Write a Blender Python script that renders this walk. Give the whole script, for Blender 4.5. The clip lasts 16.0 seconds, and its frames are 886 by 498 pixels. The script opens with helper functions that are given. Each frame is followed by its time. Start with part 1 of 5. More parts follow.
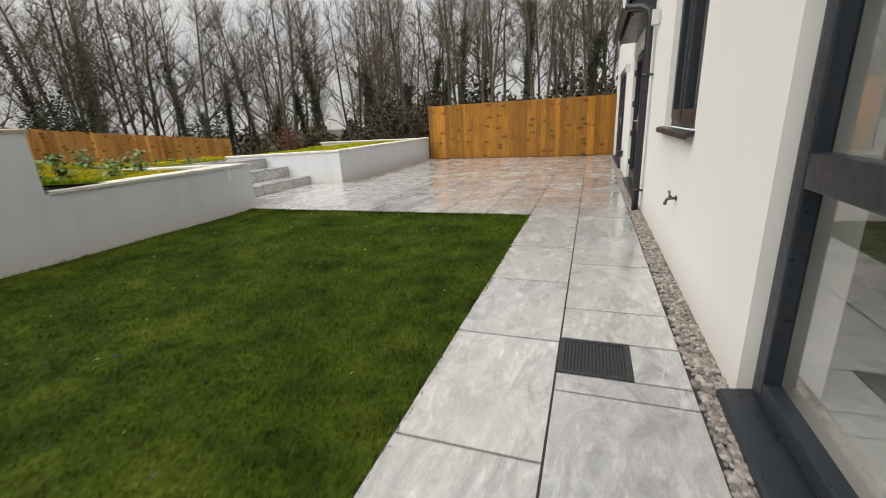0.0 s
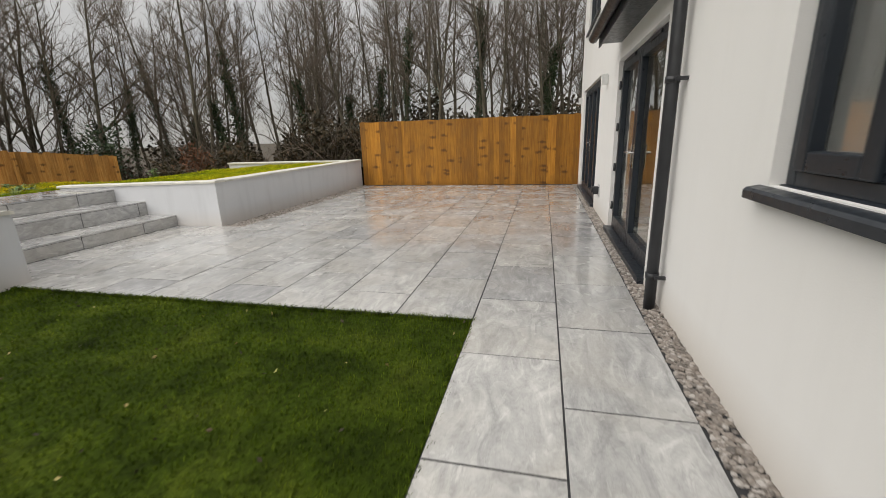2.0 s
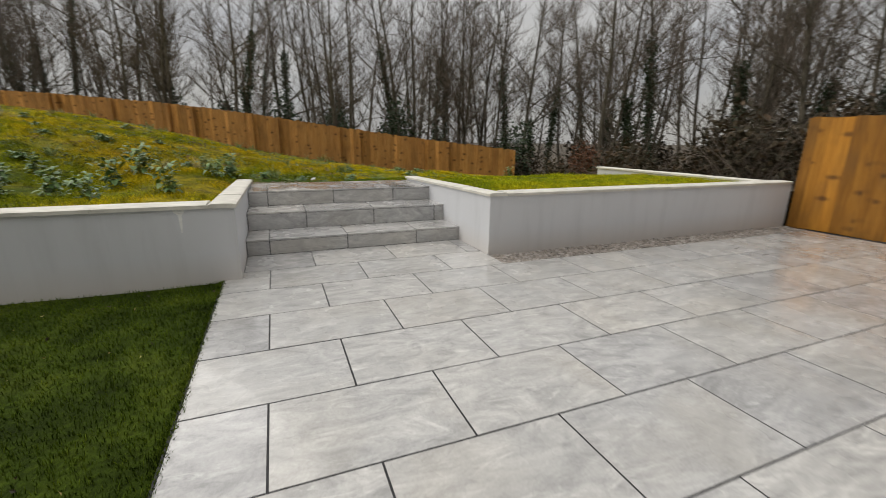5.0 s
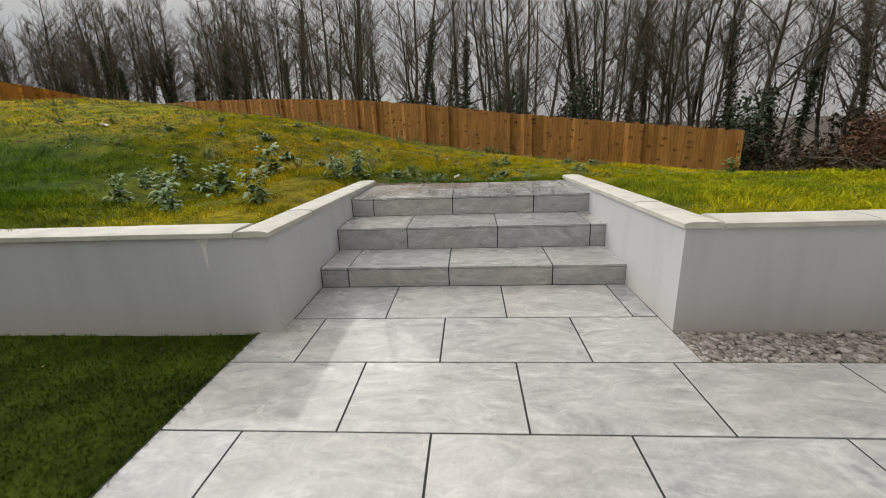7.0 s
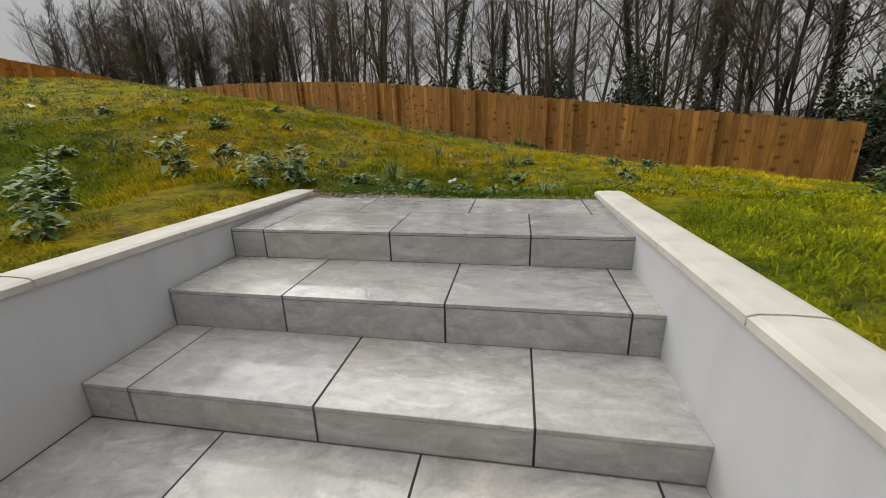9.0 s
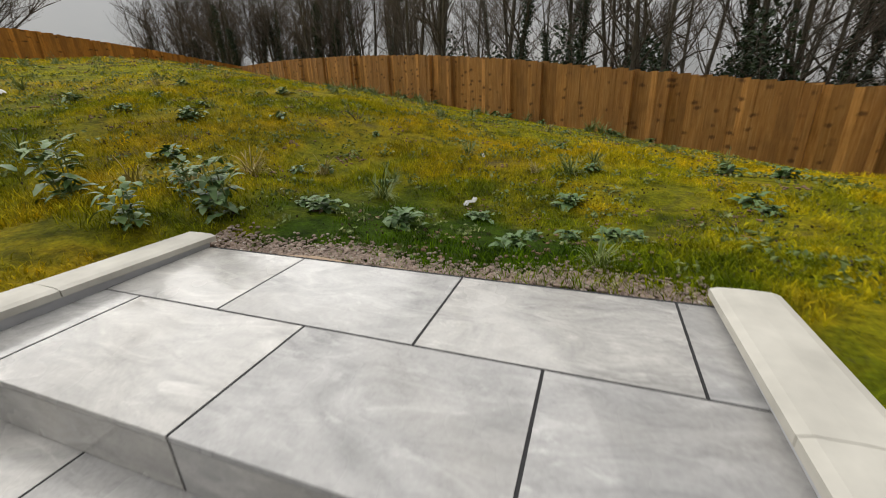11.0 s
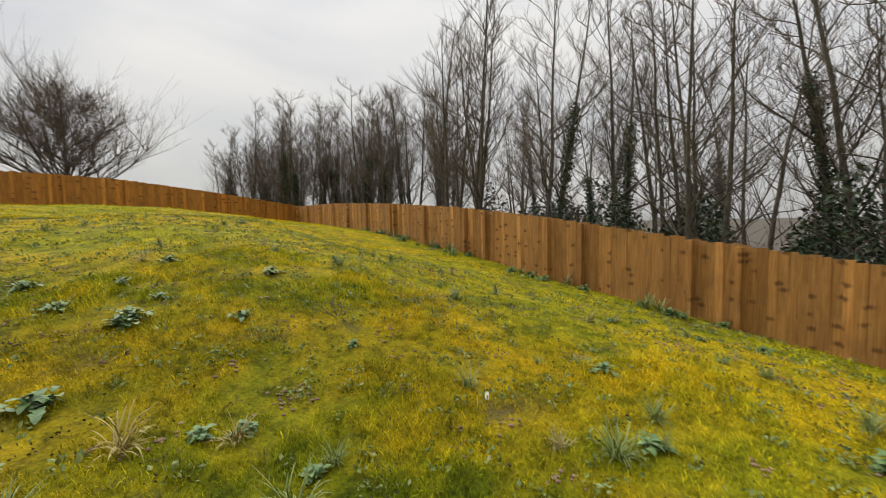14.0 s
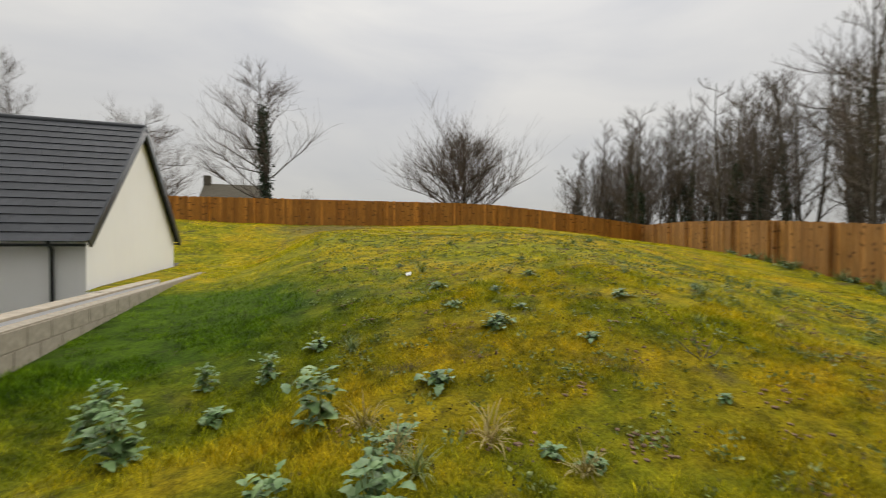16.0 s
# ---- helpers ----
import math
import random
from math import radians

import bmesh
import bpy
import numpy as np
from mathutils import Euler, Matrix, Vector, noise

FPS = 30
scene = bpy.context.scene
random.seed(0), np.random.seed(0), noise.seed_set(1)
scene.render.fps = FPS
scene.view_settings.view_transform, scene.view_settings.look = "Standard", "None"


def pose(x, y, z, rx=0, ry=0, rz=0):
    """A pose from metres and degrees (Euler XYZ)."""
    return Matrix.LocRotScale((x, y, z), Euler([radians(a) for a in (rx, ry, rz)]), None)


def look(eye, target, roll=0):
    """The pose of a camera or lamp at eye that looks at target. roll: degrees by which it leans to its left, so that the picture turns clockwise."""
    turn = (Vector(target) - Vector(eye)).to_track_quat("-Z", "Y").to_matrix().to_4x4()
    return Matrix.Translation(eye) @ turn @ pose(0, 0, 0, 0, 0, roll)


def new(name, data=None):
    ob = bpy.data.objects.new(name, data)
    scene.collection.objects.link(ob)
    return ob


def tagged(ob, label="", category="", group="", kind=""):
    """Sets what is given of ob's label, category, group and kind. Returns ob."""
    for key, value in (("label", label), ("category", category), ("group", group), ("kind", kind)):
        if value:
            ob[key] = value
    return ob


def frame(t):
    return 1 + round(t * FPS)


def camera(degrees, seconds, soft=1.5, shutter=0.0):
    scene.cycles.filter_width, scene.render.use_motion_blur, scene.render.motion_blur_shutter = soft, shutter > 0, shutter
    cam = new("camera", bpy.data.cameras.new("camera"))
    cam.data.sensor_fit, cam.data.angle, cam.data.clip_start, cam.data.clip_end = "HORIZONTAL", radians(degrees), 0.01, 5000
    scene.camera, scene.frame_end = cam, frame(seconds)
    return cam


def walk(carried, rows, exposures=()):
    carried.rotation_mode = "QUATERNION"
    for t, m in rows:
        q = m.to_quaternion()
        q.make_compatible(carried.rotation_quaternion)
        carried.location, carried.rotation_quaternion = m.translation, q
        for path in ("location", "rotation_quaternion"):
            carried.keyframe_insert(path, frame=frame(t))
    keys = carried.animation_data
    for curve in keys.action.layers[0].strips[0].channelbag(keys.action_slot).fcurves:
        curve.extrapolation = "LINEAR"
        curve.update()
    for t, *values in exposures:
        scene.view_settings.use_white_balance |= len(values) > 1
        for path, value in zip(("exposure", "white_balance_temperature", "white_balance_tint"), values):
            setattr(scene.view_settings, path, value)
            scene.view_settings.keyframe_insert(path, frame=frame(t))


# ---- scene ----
cam = camera(93.9, 16.0, soft=0.75, shutter=0.3)

# seconds, eye, target, roll
PATH = [
    (0, (0.113, 0.213, 1.215), (-0.54, 2.011, 0.63), -3.1),
    (0.5, (-0.002, 0.766, 1.244), (-0.502, 2.627, 0.71), -2.8),
    (1, (-0.081, 1.424, 1.266), (-0.532, 3.301, 0.745), -3.4),
    (1.5, (-0.13, 2.055, 1.298), (-0.605, 3.929, 0.786), -2.6),
    (2, (-0.133, 2.795, 1.311), (-0.592, 4.67, 0.785), -1.9),
    (2.5, (-0.128, 3.449, 1.295), (-0.628, 5.302, 0.733), -0.9),
    (3, (-0.162, 4.151, 1.309), (-0.817, 5.954, 0.742), 0.2),
    (3.5, (-0.217, 4.786, 1.328), (-1.196, 6.445, 0.789), 1.4),
    (4, (-0.439, 5.361, 1.326), (-1.778, 6.749, 0.798), 1.1),
    (4.5, (-0.652, 5.76, 1.316), (-2.244, 6.849, 0.79), 0.6),
    (5, (-0.958, 6.125, 1.328), (-2.753, 6.846, 0.821), 0.7),
    (5.2, (-1.11, 6.247, 1.322), (-2.958, 6.827, 0.824), 0.7),
    (7.3, (-2.922, 7.208, 1.354), (-4.829, 7.031, 0.778), -2.5),
    (7.5, (-3.114, 7.282, 1.346), (-5.016, 7.083, 0.761), -2.6),
    (8, (-3.662, 7.474, 1.343), (-5.552, 7.215, 0.743), -2.4),
    (8.2, (-3.889, 7.531, 1.341), (-5.776, 7.252, 0.739), -2.4),
    (10.3, (-6.040, 7.884, 1.277), (-7.874, 7.419, 0.622), -0.8),
    (10.5, (-6.221, 7.898, 1.301), (-8.038, 7.400, 0.630), -1.2),
    (11, (-6.731, 7.900, 1.438), (-8.482, 7.242, 0.731), -2.0),
    (11.5, (-7.100, 7.879, 1.566), (-8.818, 7.125, 0.872), -2.3),
    (12, (-7.474, 7.877, 1.760), (-9.199, 7.079, 1.136), -2.4),
    (12.5, (-7.778, 7.933, 1.934), (-9.539, 7.135, 1.422), -1.7),
    (13, (-8.032, 7.991, 2.091), (-9.843, 7.230, 1.714), -1.0),
    (13.5, (-8.254, 7.963, 2.130), (-10.088, 7.206, 1.877), -0.9),
    (14, (-8.461, 7.841, 2.176), (-10.240, 6.936, 2.044), -1.1),
    (14.5, (-8.550, 7.760, 2.194), (-10.182, 6.606, 2.126), -1.1),
    (15, (-8.577, 7.689, 2.213), (-9.921, 6.208, 2.197), -0.6),
    (15.5, (-8.571, 7.648, 2.211), (-9.608, 5.938, 2.204), -0.1),
    (16, (-8.535, 7.548, 2.191), (-9.165, 5.650, 2.163), 0.2),
]
walk(cam, [(t, look(eye, target, roll)) for t, eye, target, roll in PATH], exposures=[(0, 0.02), (0.5, 0.0), (1.0, -0.16), (1.5, -0.2), (2.5, -0.2), (3.5, -0.26), (4.5, -0.38), (5.2, -0.4), (7.5, -0.42), (10.5, -0.56), (11.5, -0.5), (12.0, -0.22), (12.5, 0.08), (13.0, 0.2), (13.5, 0.18), (14.5, -0.2), (15.5, -0.26), (16, -0.2)])

# ---- world and sun: bright overcast winter day ----
world = bpy.data.worlds.new("overcast_sky")
scene.world = world
world.use_nodes = True
wn, wl = world.node_tree.nodes, world.node_tree.links
wn.clear()


def wnode(kind, **props):
    n = wn.new(kind)
    for k, v in props.items():
        n.inputs[k].default_value = v
    return n


sky = wn.new("ShaderNodeTexSky")
sky.sky_type = "NISHITA"
sky.sun_disc = False
sky.sun_elevation, sky.sun_rotation = radians(50), radians(213)
coord = wn.new("ShaderNodeTexCoord")
sep = wn.new("ShaderNodeSeparateXYZ")
wl.new(coord.outputs["Generated"], sep.inputs[0])
# overcast dome: brighter towards the zenith
lum = wn.new("ShaderNodeMapRange")
lum.inputs["From Min"].default_value, lum.inputs["From Max"].default_value = 0.0, 1.0
lum.inputs["To Min"].default_value, lum.inputs["To Max"].default_value = 5.3, 14.0
wl.new(sep.outputs["Z"], lum.inputs["Value"])
stretch = wn.new("ShaderNodeMapping")
stretch.inputs["Scale"].default_value = (1.0, 1.0, 3.2)
stretch.inputs["Rotation"].default_value = (0.1, 0.15, 0.6)
wl.new(coord.outputs["Generated"], stretch.inputs[0])
cloud = wnode("ShaderNodeTexNoise", Scale=1.7, Detail=6.0, Roughness=0.5, Distortion=0.5)
wl.new(stretch.outputs[0], cloud.inputs["Vector"])
ramp = wn.new("ShaderNodeValToRGB")
ramp.color_ramp.elements[0].position, ramp.color_ramp.elements[1].position = 0.34, 0.66
ramp.color_ramp.elements[0].color, ramp.color_ramp.elements[1].color = (0.84, 0.84, 0.85, 1), (1.08, 1.05, 0.99, 1)
wl.new(cloud.outputs["Fac"], ramp.inputs[0])
grey = wn.new("ShaderNodeVectorMath")
grey.operation = "SCALE"
wl.new(ramp.outputs[0], grey.inputs[0])
wl.new(lum.outputs[0], grey.inputs["Scale"])
blend = wn.new("ShaderNodeMixRGB")
blend.inputs[0].default_value = 0.9
wl.new(sky.outputs[0], blend.inputs[1])
wl.new(grey.outputs[0], blend.inputs[2])
back = wnode("ShaderNodeBackground", Strength=0.1)
wl.new(blend.outputs[0], back.inputs[0])
wl.new(back.outputs[0], wn.new("ShaderNodeOutputWorld").inputs[0])

sun = new("sun", bpy.data.lights.new("sun", "SUN"))
sun.data.energy, sun.data.angle, sun.data.color = 3.2, radians(85), (1.0, 0.96, 0.9)
sun.matrix_world = look((-9, -14, 20), (0, 0, 0))


# ---- materials ----
def material(name, rough=0.7, metal=0.0, spec=0.5):
    m = bpy.data.materials.new(name)
    m.use_nodes = True
    nt = m.node_tree
    b = nt.nodes["Principled BSDF"]
    b.inputs["Roughness"].default_value, b.inputs["Metallic"].default_value = rough, metal
    b.inputs["Specular IOR Level"].default_value = spec
    return m, nt, b


def node(nt, kind, **props):
    n = nt.nodes.new(kind)
    for k, v in props.items():
        n.inputs[k.replace("_", " ")].default_value = v
    return n


def where(nt, scale=(1, 1, 1), per_object=0.0, generated=False):
    """World-size coordinates (object space, all pieces keep metre scale), shifted per object where asked."""
    c = nt.nodes.new("ShaderNodeTexCoord")
    mp = node(nt, "ShaderNodeMapping", Scale=scale)
    nt.links.new(c.outputs["Object"], mp.inputs[0])
    if per_object:
        info = nt.nodes.new("ShaderNodeObjectInfo")
        mul = nt.nodes.new("ShaderNodeMath")
        mul.operation, mul.inputs[1].default_value = "MULTIPLY", per_object
        nt.links.new(info.outputs["Random"], mul.inputs[0])
        comb = nt.nodes.new("ShaderNodeCombineXYZ")
        for i in range(3):
            nt.links.new(mul.outputs[0], comb.inputs[i])
        nt.links.new(comb.outputs[0], mp.inputs["Location"])
    return mp.outputs[0]


def noise_tex(nt, vec, scale, detail=5, rough=0.55, dist=0.0):
    n = node(nt, "ShaderNodeTexNoise", Scale=scale, Detail=detail, Roughness=rough, Distortion=dist)
    nt.links.new(vec, n.inputs["Vector"])
    return n.outputs["Fac"]


def ramp_of(nt, fac, stops):
    r = nt.nodes.new("ShaderNodeValToRGB")
    el = r.color_ramp.elements
    while len(el) < len(stops):
        el.new(0.5)
    for e, (p, c) in zip(el, stops):
        e.position, e.color = p, (*c, 1)
    nt.links.new(fac, r.inputs[0])
    return r.outputs[0]


def mix(nt, fac, a, b, mode="MIX"):
    m = nt.nodes.new("ShaderNodeMixRGB")
    m.blend_type = mode
    for i, v in ((0, fac), (1, a), (2, b)):
        if isinstance(v, (int, float)):
            m.inputs[i].default_value = v
        elif isinstance(v, tuple):
            m.inputs[i].default_value = (*v, 1)
        else:
            nt.links.new(v, m.inputs[i])
    return m.outputs[0]


def span(nt, fac, a, b, lo=0.3, hi=0.7):
    r = node(nt, "ShaderNodeMapRange")
    for k, v in (("From Min", lo), ("From Max", hi), ("To Min", a), ("To Max", b)):
        r.inputs[k].default_value = v
    nt.links.new(fac, r.inputs["Value"])
    return r.outputs[0]


def bump(nt, b, height, strength=0.3, dist=0.01):
    n = node(nt, "ShaderNodeBump", Strength=strength, Distance=dist)
    nt.links.new(height, n.inputs["Height"])
    nt.links.new(n.outputs[0], b.inputs["Normal"])


def porcelain():
    m, nt, b = material("wet_porcelain_paving", 0.3, spec=0.5)
    v = where(nt, (1, 1, 1), 37.0)
    big = noise_tex(nt, v, 1.1, 4, 0.5, 0.6)
    vein = noise_tex(nt, where(nt, (1.9, 0.9, 1), 23.0), 2.4, 9, 0.62, 2.4)
    streak = noise_tex(nt, where(nt, (3.8, 1.2, 1), 31.0), 2.6, 8, 0.68, 1.8)
    crack = noise_tex(nt, where(nt, (2.6, 1.0, 1), 53.0), 2.2, 6, 0.6, 2.6)
    fine = noise_tex(nt, v, 60, 4)
    c = ramp_of(nt, vein, [(0.30, (0.27, 0.27, 0.265)), (0.44, (0.38, 0.378, 0.372)), (0.56, (0.455, 0.45, 0.44)), (0.68, (0.55, 0.545, 0.53))])
    c = mix(nt, span(nt, streak, 0.0, 0.6, 0.54, 0.70), c, (0.74, 0.73, 0.71))
    c = mix(nt, span(nt, streak, 0.45, 0.0, 0.32, 0.42), c, (0.23, 0.23, 0.228))
    line = nt.nodes.new("ShaderNodeMath")
    line.operation = "ABSOLUTE"
    nt.links.new(span(nt, crack, -1.0, 1.0, 0.42, 0.58), line.inputs[0])
    c = mix(nt, span(nt, line.outputs[0], 0.24, 0.0, 0.0, 0.20), c, (0.22, 0.215, 0.205))
    c = mix(nt, span(nt, big, 0.0, 0.40, 0.47, 0.68), c, (0.41, 0.385, 0.34))
    info = nt.nodes.new("ShaderNodeObjectInfo")
    c = mix(nt, 1.0, c, ramp_of(nt, info.outputs["Random"], [(0, (0.84, 0.84, 0.86)), (0.5, (0.97, 0.97, 0.97)), (1, (1.08, 1.06, 1.03))]), "MULTIPLY")
    c = mix(nt, 0.10, c, ramp_of(nt, fine, [(0.35, (0.2, 0.2, 0.2)), (0.65, (0.6, 0.6, 0.6))]))
    nt.links.new(c, b.inputs["Base Color"])
    nt.links.new(span(nt, noise_tex(nt, v, 2.3, 3), 0.14, 0.34), b.inputs["Roughness"])
    # standing film of rain, broken into patches
    wet = noise_tex(nt, where(nt, (1, 1, 1), 19.0), 1.5, 5, 0.6, 0.5)
    nt.links.new(span(nt, wet, 0.15, 1.0, 0.38, 0.56), b.inputs["Coat Weight"])
    nt.links.new(span(nt, wet, 0.16, 0.03, 0.38, 0.6), b.inputs["Coat Roughness"])
    b.inputs["Coat IOR"].default_value = 1.4
    bump(nt, b, mix(nt, 0.5, fine, vein), 0.12, 0.004)
    return m


def render_coat(name, base, dirt, speck=0.12):
    m, nt, b = material(name, 0.85, spec=0.25)
    v = where(nt)
    big = noise_tex(nt, v, 0.7, 5, 0.55)
    streak = noise_tex(nt, where(nt, (3.0, 3.0, 0.35)), 1.8, 5, 0.6)
    fine = noise_tex(nt, v, 160, 3)
    c = mix(nt, span(nt, big, 0.0, 0.35), base, dirt)
    c = mix(nt, span(nt, streak, 0.0, speck, 0.5, 0.75), c, tuple(0.7 * x for x in dirt))
    # splashed earth just above the paving
    tc = nt.nodes.new("ShaderNodeTexCoord")
    sp = nt.nodes.new("ShaderNodeSeparateXYZ")
    nt.links.new(tc.outputs["Object"], sp.inputs[0])
    low = span(nt, sp.outputs["Z"], 0.35, 0.0, 0.0, 0.28)
    c = mix(nt, low, c, (0.52, 0.43, 0.33))
    nt.links.new(c, b.inputs["Base Color"])
    bump(nt, b, mix(nt, 0.35, fine, noise_tex(nt, v, 28, 3)), 0.35, 0.004)
    return m


def timber(name, stops, rough=0.62):
    """Vertical fence boards: grain along z, tone by board."""
    m, nt, b = material(name, rough, spec=0.3)
    v = where(nt, (1, 1, 1), 41.0)
    grain = noise_tex(nt, where(nt, (26, 26, 1.1), 41.0), 1.6, 7, 0.62, 0.8)
    big = noise_tex(nt, v, 1.6, 4)
    c = ramp_of(nt, grain, stops)
    info = nt.nodes.new("ShaderNodeObjectInfo")
    isl = nt.nodes.new("ShaderNodeNewGeometry")
    add = nt.nodes.new("ShaderNodeMath")
    add.operation = "ADD"
    nt.links.new(info.outputs["Random"], add.inputs[0])
    nt.links.new(isl.outputs["Random Per Island"], add.inputs[1])
    fr = nt.nodes.new("ShaderNodeMath")
    fr.operation = "FRACT"
    nt.links.new(add.outputs[0], fr.inputs[0])
    c = mix(nt, 1.0, c, ramp_of(nt, fr.outputs[0], [(0, (0.70, 0.68, 0.64)), (0.45, (0.92, 0.92, 0.9)), (0.82, (1.05, 1.05, 1.0)), (0.9, (1.3, 1.3, 1.25)), (1, (1.45, 1.45, 1.42))]), "MULTIPLY")
    c = mix(nt, span(nt, big, 0.0, 0.45, 0.45, 0.75), c, (0.10, 0.055, 0.02))
    # knots, in rows that run on over neighbouring boards sawn from one log
    geo = nt.nodes.new("ShaderNodeNewGeometry")
    at = nt.nodes.new("ShaderNodeSeparateXYZ")
    nt.links.new(geo.outputs["Position"], at.inputs[0])
    along = nt.nodes.new("ShaderNodeMath")
    along.operation = "ADD"
    nt.links.new(at.outputs["X"], along.inputs[0])
    nt.links.new(at.outputs["Y"], along.inputs[1])
    jump = nt.nodes.new("ShaderNodeMath")
    jump.operation, jump.inputs[1].default_value = "MULTIPLY_ADD", 0.07
    nt.links.new(fr.outputs[0], jump.inputs[0])
    nt.links.new(at.outputs["Z"], jump.inputs[2])
    face = nt.nodes.new("ShaderNodeCombineXYZ")
    nt.links.new(along.outputs[0], face.inputs[0])
    nt.links.new(jump.outputs[0], face.inputs[1])
    size = node(nt, "ShaderNodeMapping", Scale=(2.0, 4.6, 1.0))
    nt.links.new(face.outputs[0], size.inputs[0])
    vor = node(nt, "ShaderNodeTexVoronoi", Scale=1.0)
    vor.voronoi_dimensions = "2D"
    nt.links.new(size.outputs[0], vor.inputs["Vector"])
    some = nt.nodes.new("ShaderNodeSeparateColor")
    nt.links.new(vor.outputs["Color"], some.inputs[0])
    knot = mix(nt, 1.0, span(nt, mix(nt, 0.22, vor.outputs["Distance"], grain), 0.72, 0.0, 0.17, 0.30), span(nt, some.outputs[0], 0.0, 1.0, 0.40, 0.46), "MULTIPLY")
    knot = mix(nt, 1.0, knot, span(nt, fr.outputs[0], 0.0, 1.0, 0.15, 0.35), "MULTIPLY")
    c = mix(nt, knot, c, (0.055, 0.022, 0.008))
    nt.links.new(c, b.inputs["Base Color"])
    bump(nt, b, grain, 0.35, 0.004)
    return m


def plain(name, colour, rough=0.5, metal=0.0, spec=0.5, var=0.12, scale=9.0):
    m, nt, b = material(name, rough, metal, spec)
    v = where(nt)
    n = noise_tex(nt, v, scale, 5)
    c = mix(nt, 1.0, colour, ramp_of(nt, n, [(0.3, (1 - var,) * 3), (0.7, (1 + var,) * 3)]), "MULTIPLY")
    nt.links.new(c, b.inputs["Base Color"])
    nt.links.new(span(nt, noise_tex(nt, v, scale * 2.3, 3), max(rough - 0.1, 0.04), min(rough + 0.1, 1)), b.inputs["Roughness"])
    bump(nt, b, noise_tex(nt, v, scale * 8, 3), 0.12, 0.003)
    return m


def glass():
    m, nt, b = material("window_glass", 0.0)
    b.inputs["Transmission Weight"].default_value = 1.0
    b.inputs["IOR"].default_value = 1.9
    b.inputs["Base Color"].default_value = (0.93, 0.96, 0.95, 1)
    return m


def stones(name, stops):
    m, nt, b = material(name, 0.75, spec=0.35)
    g = nt.nodes.new("ShaderNodeNewGeometry")
    c = ramp_of(nt, g.outputs["Random Per Island"], stops)
    c = mix(nt, 0.25, c, ramp_of(nt, noise_tex(nt, where(nt), 60, 4), [(0.3, (0.1, 0.09, 0.08)), (0.7, (0.6, 0.57, 0.54))]))
    nt.links.new(c, b.inputs["Base Color"])
    return m


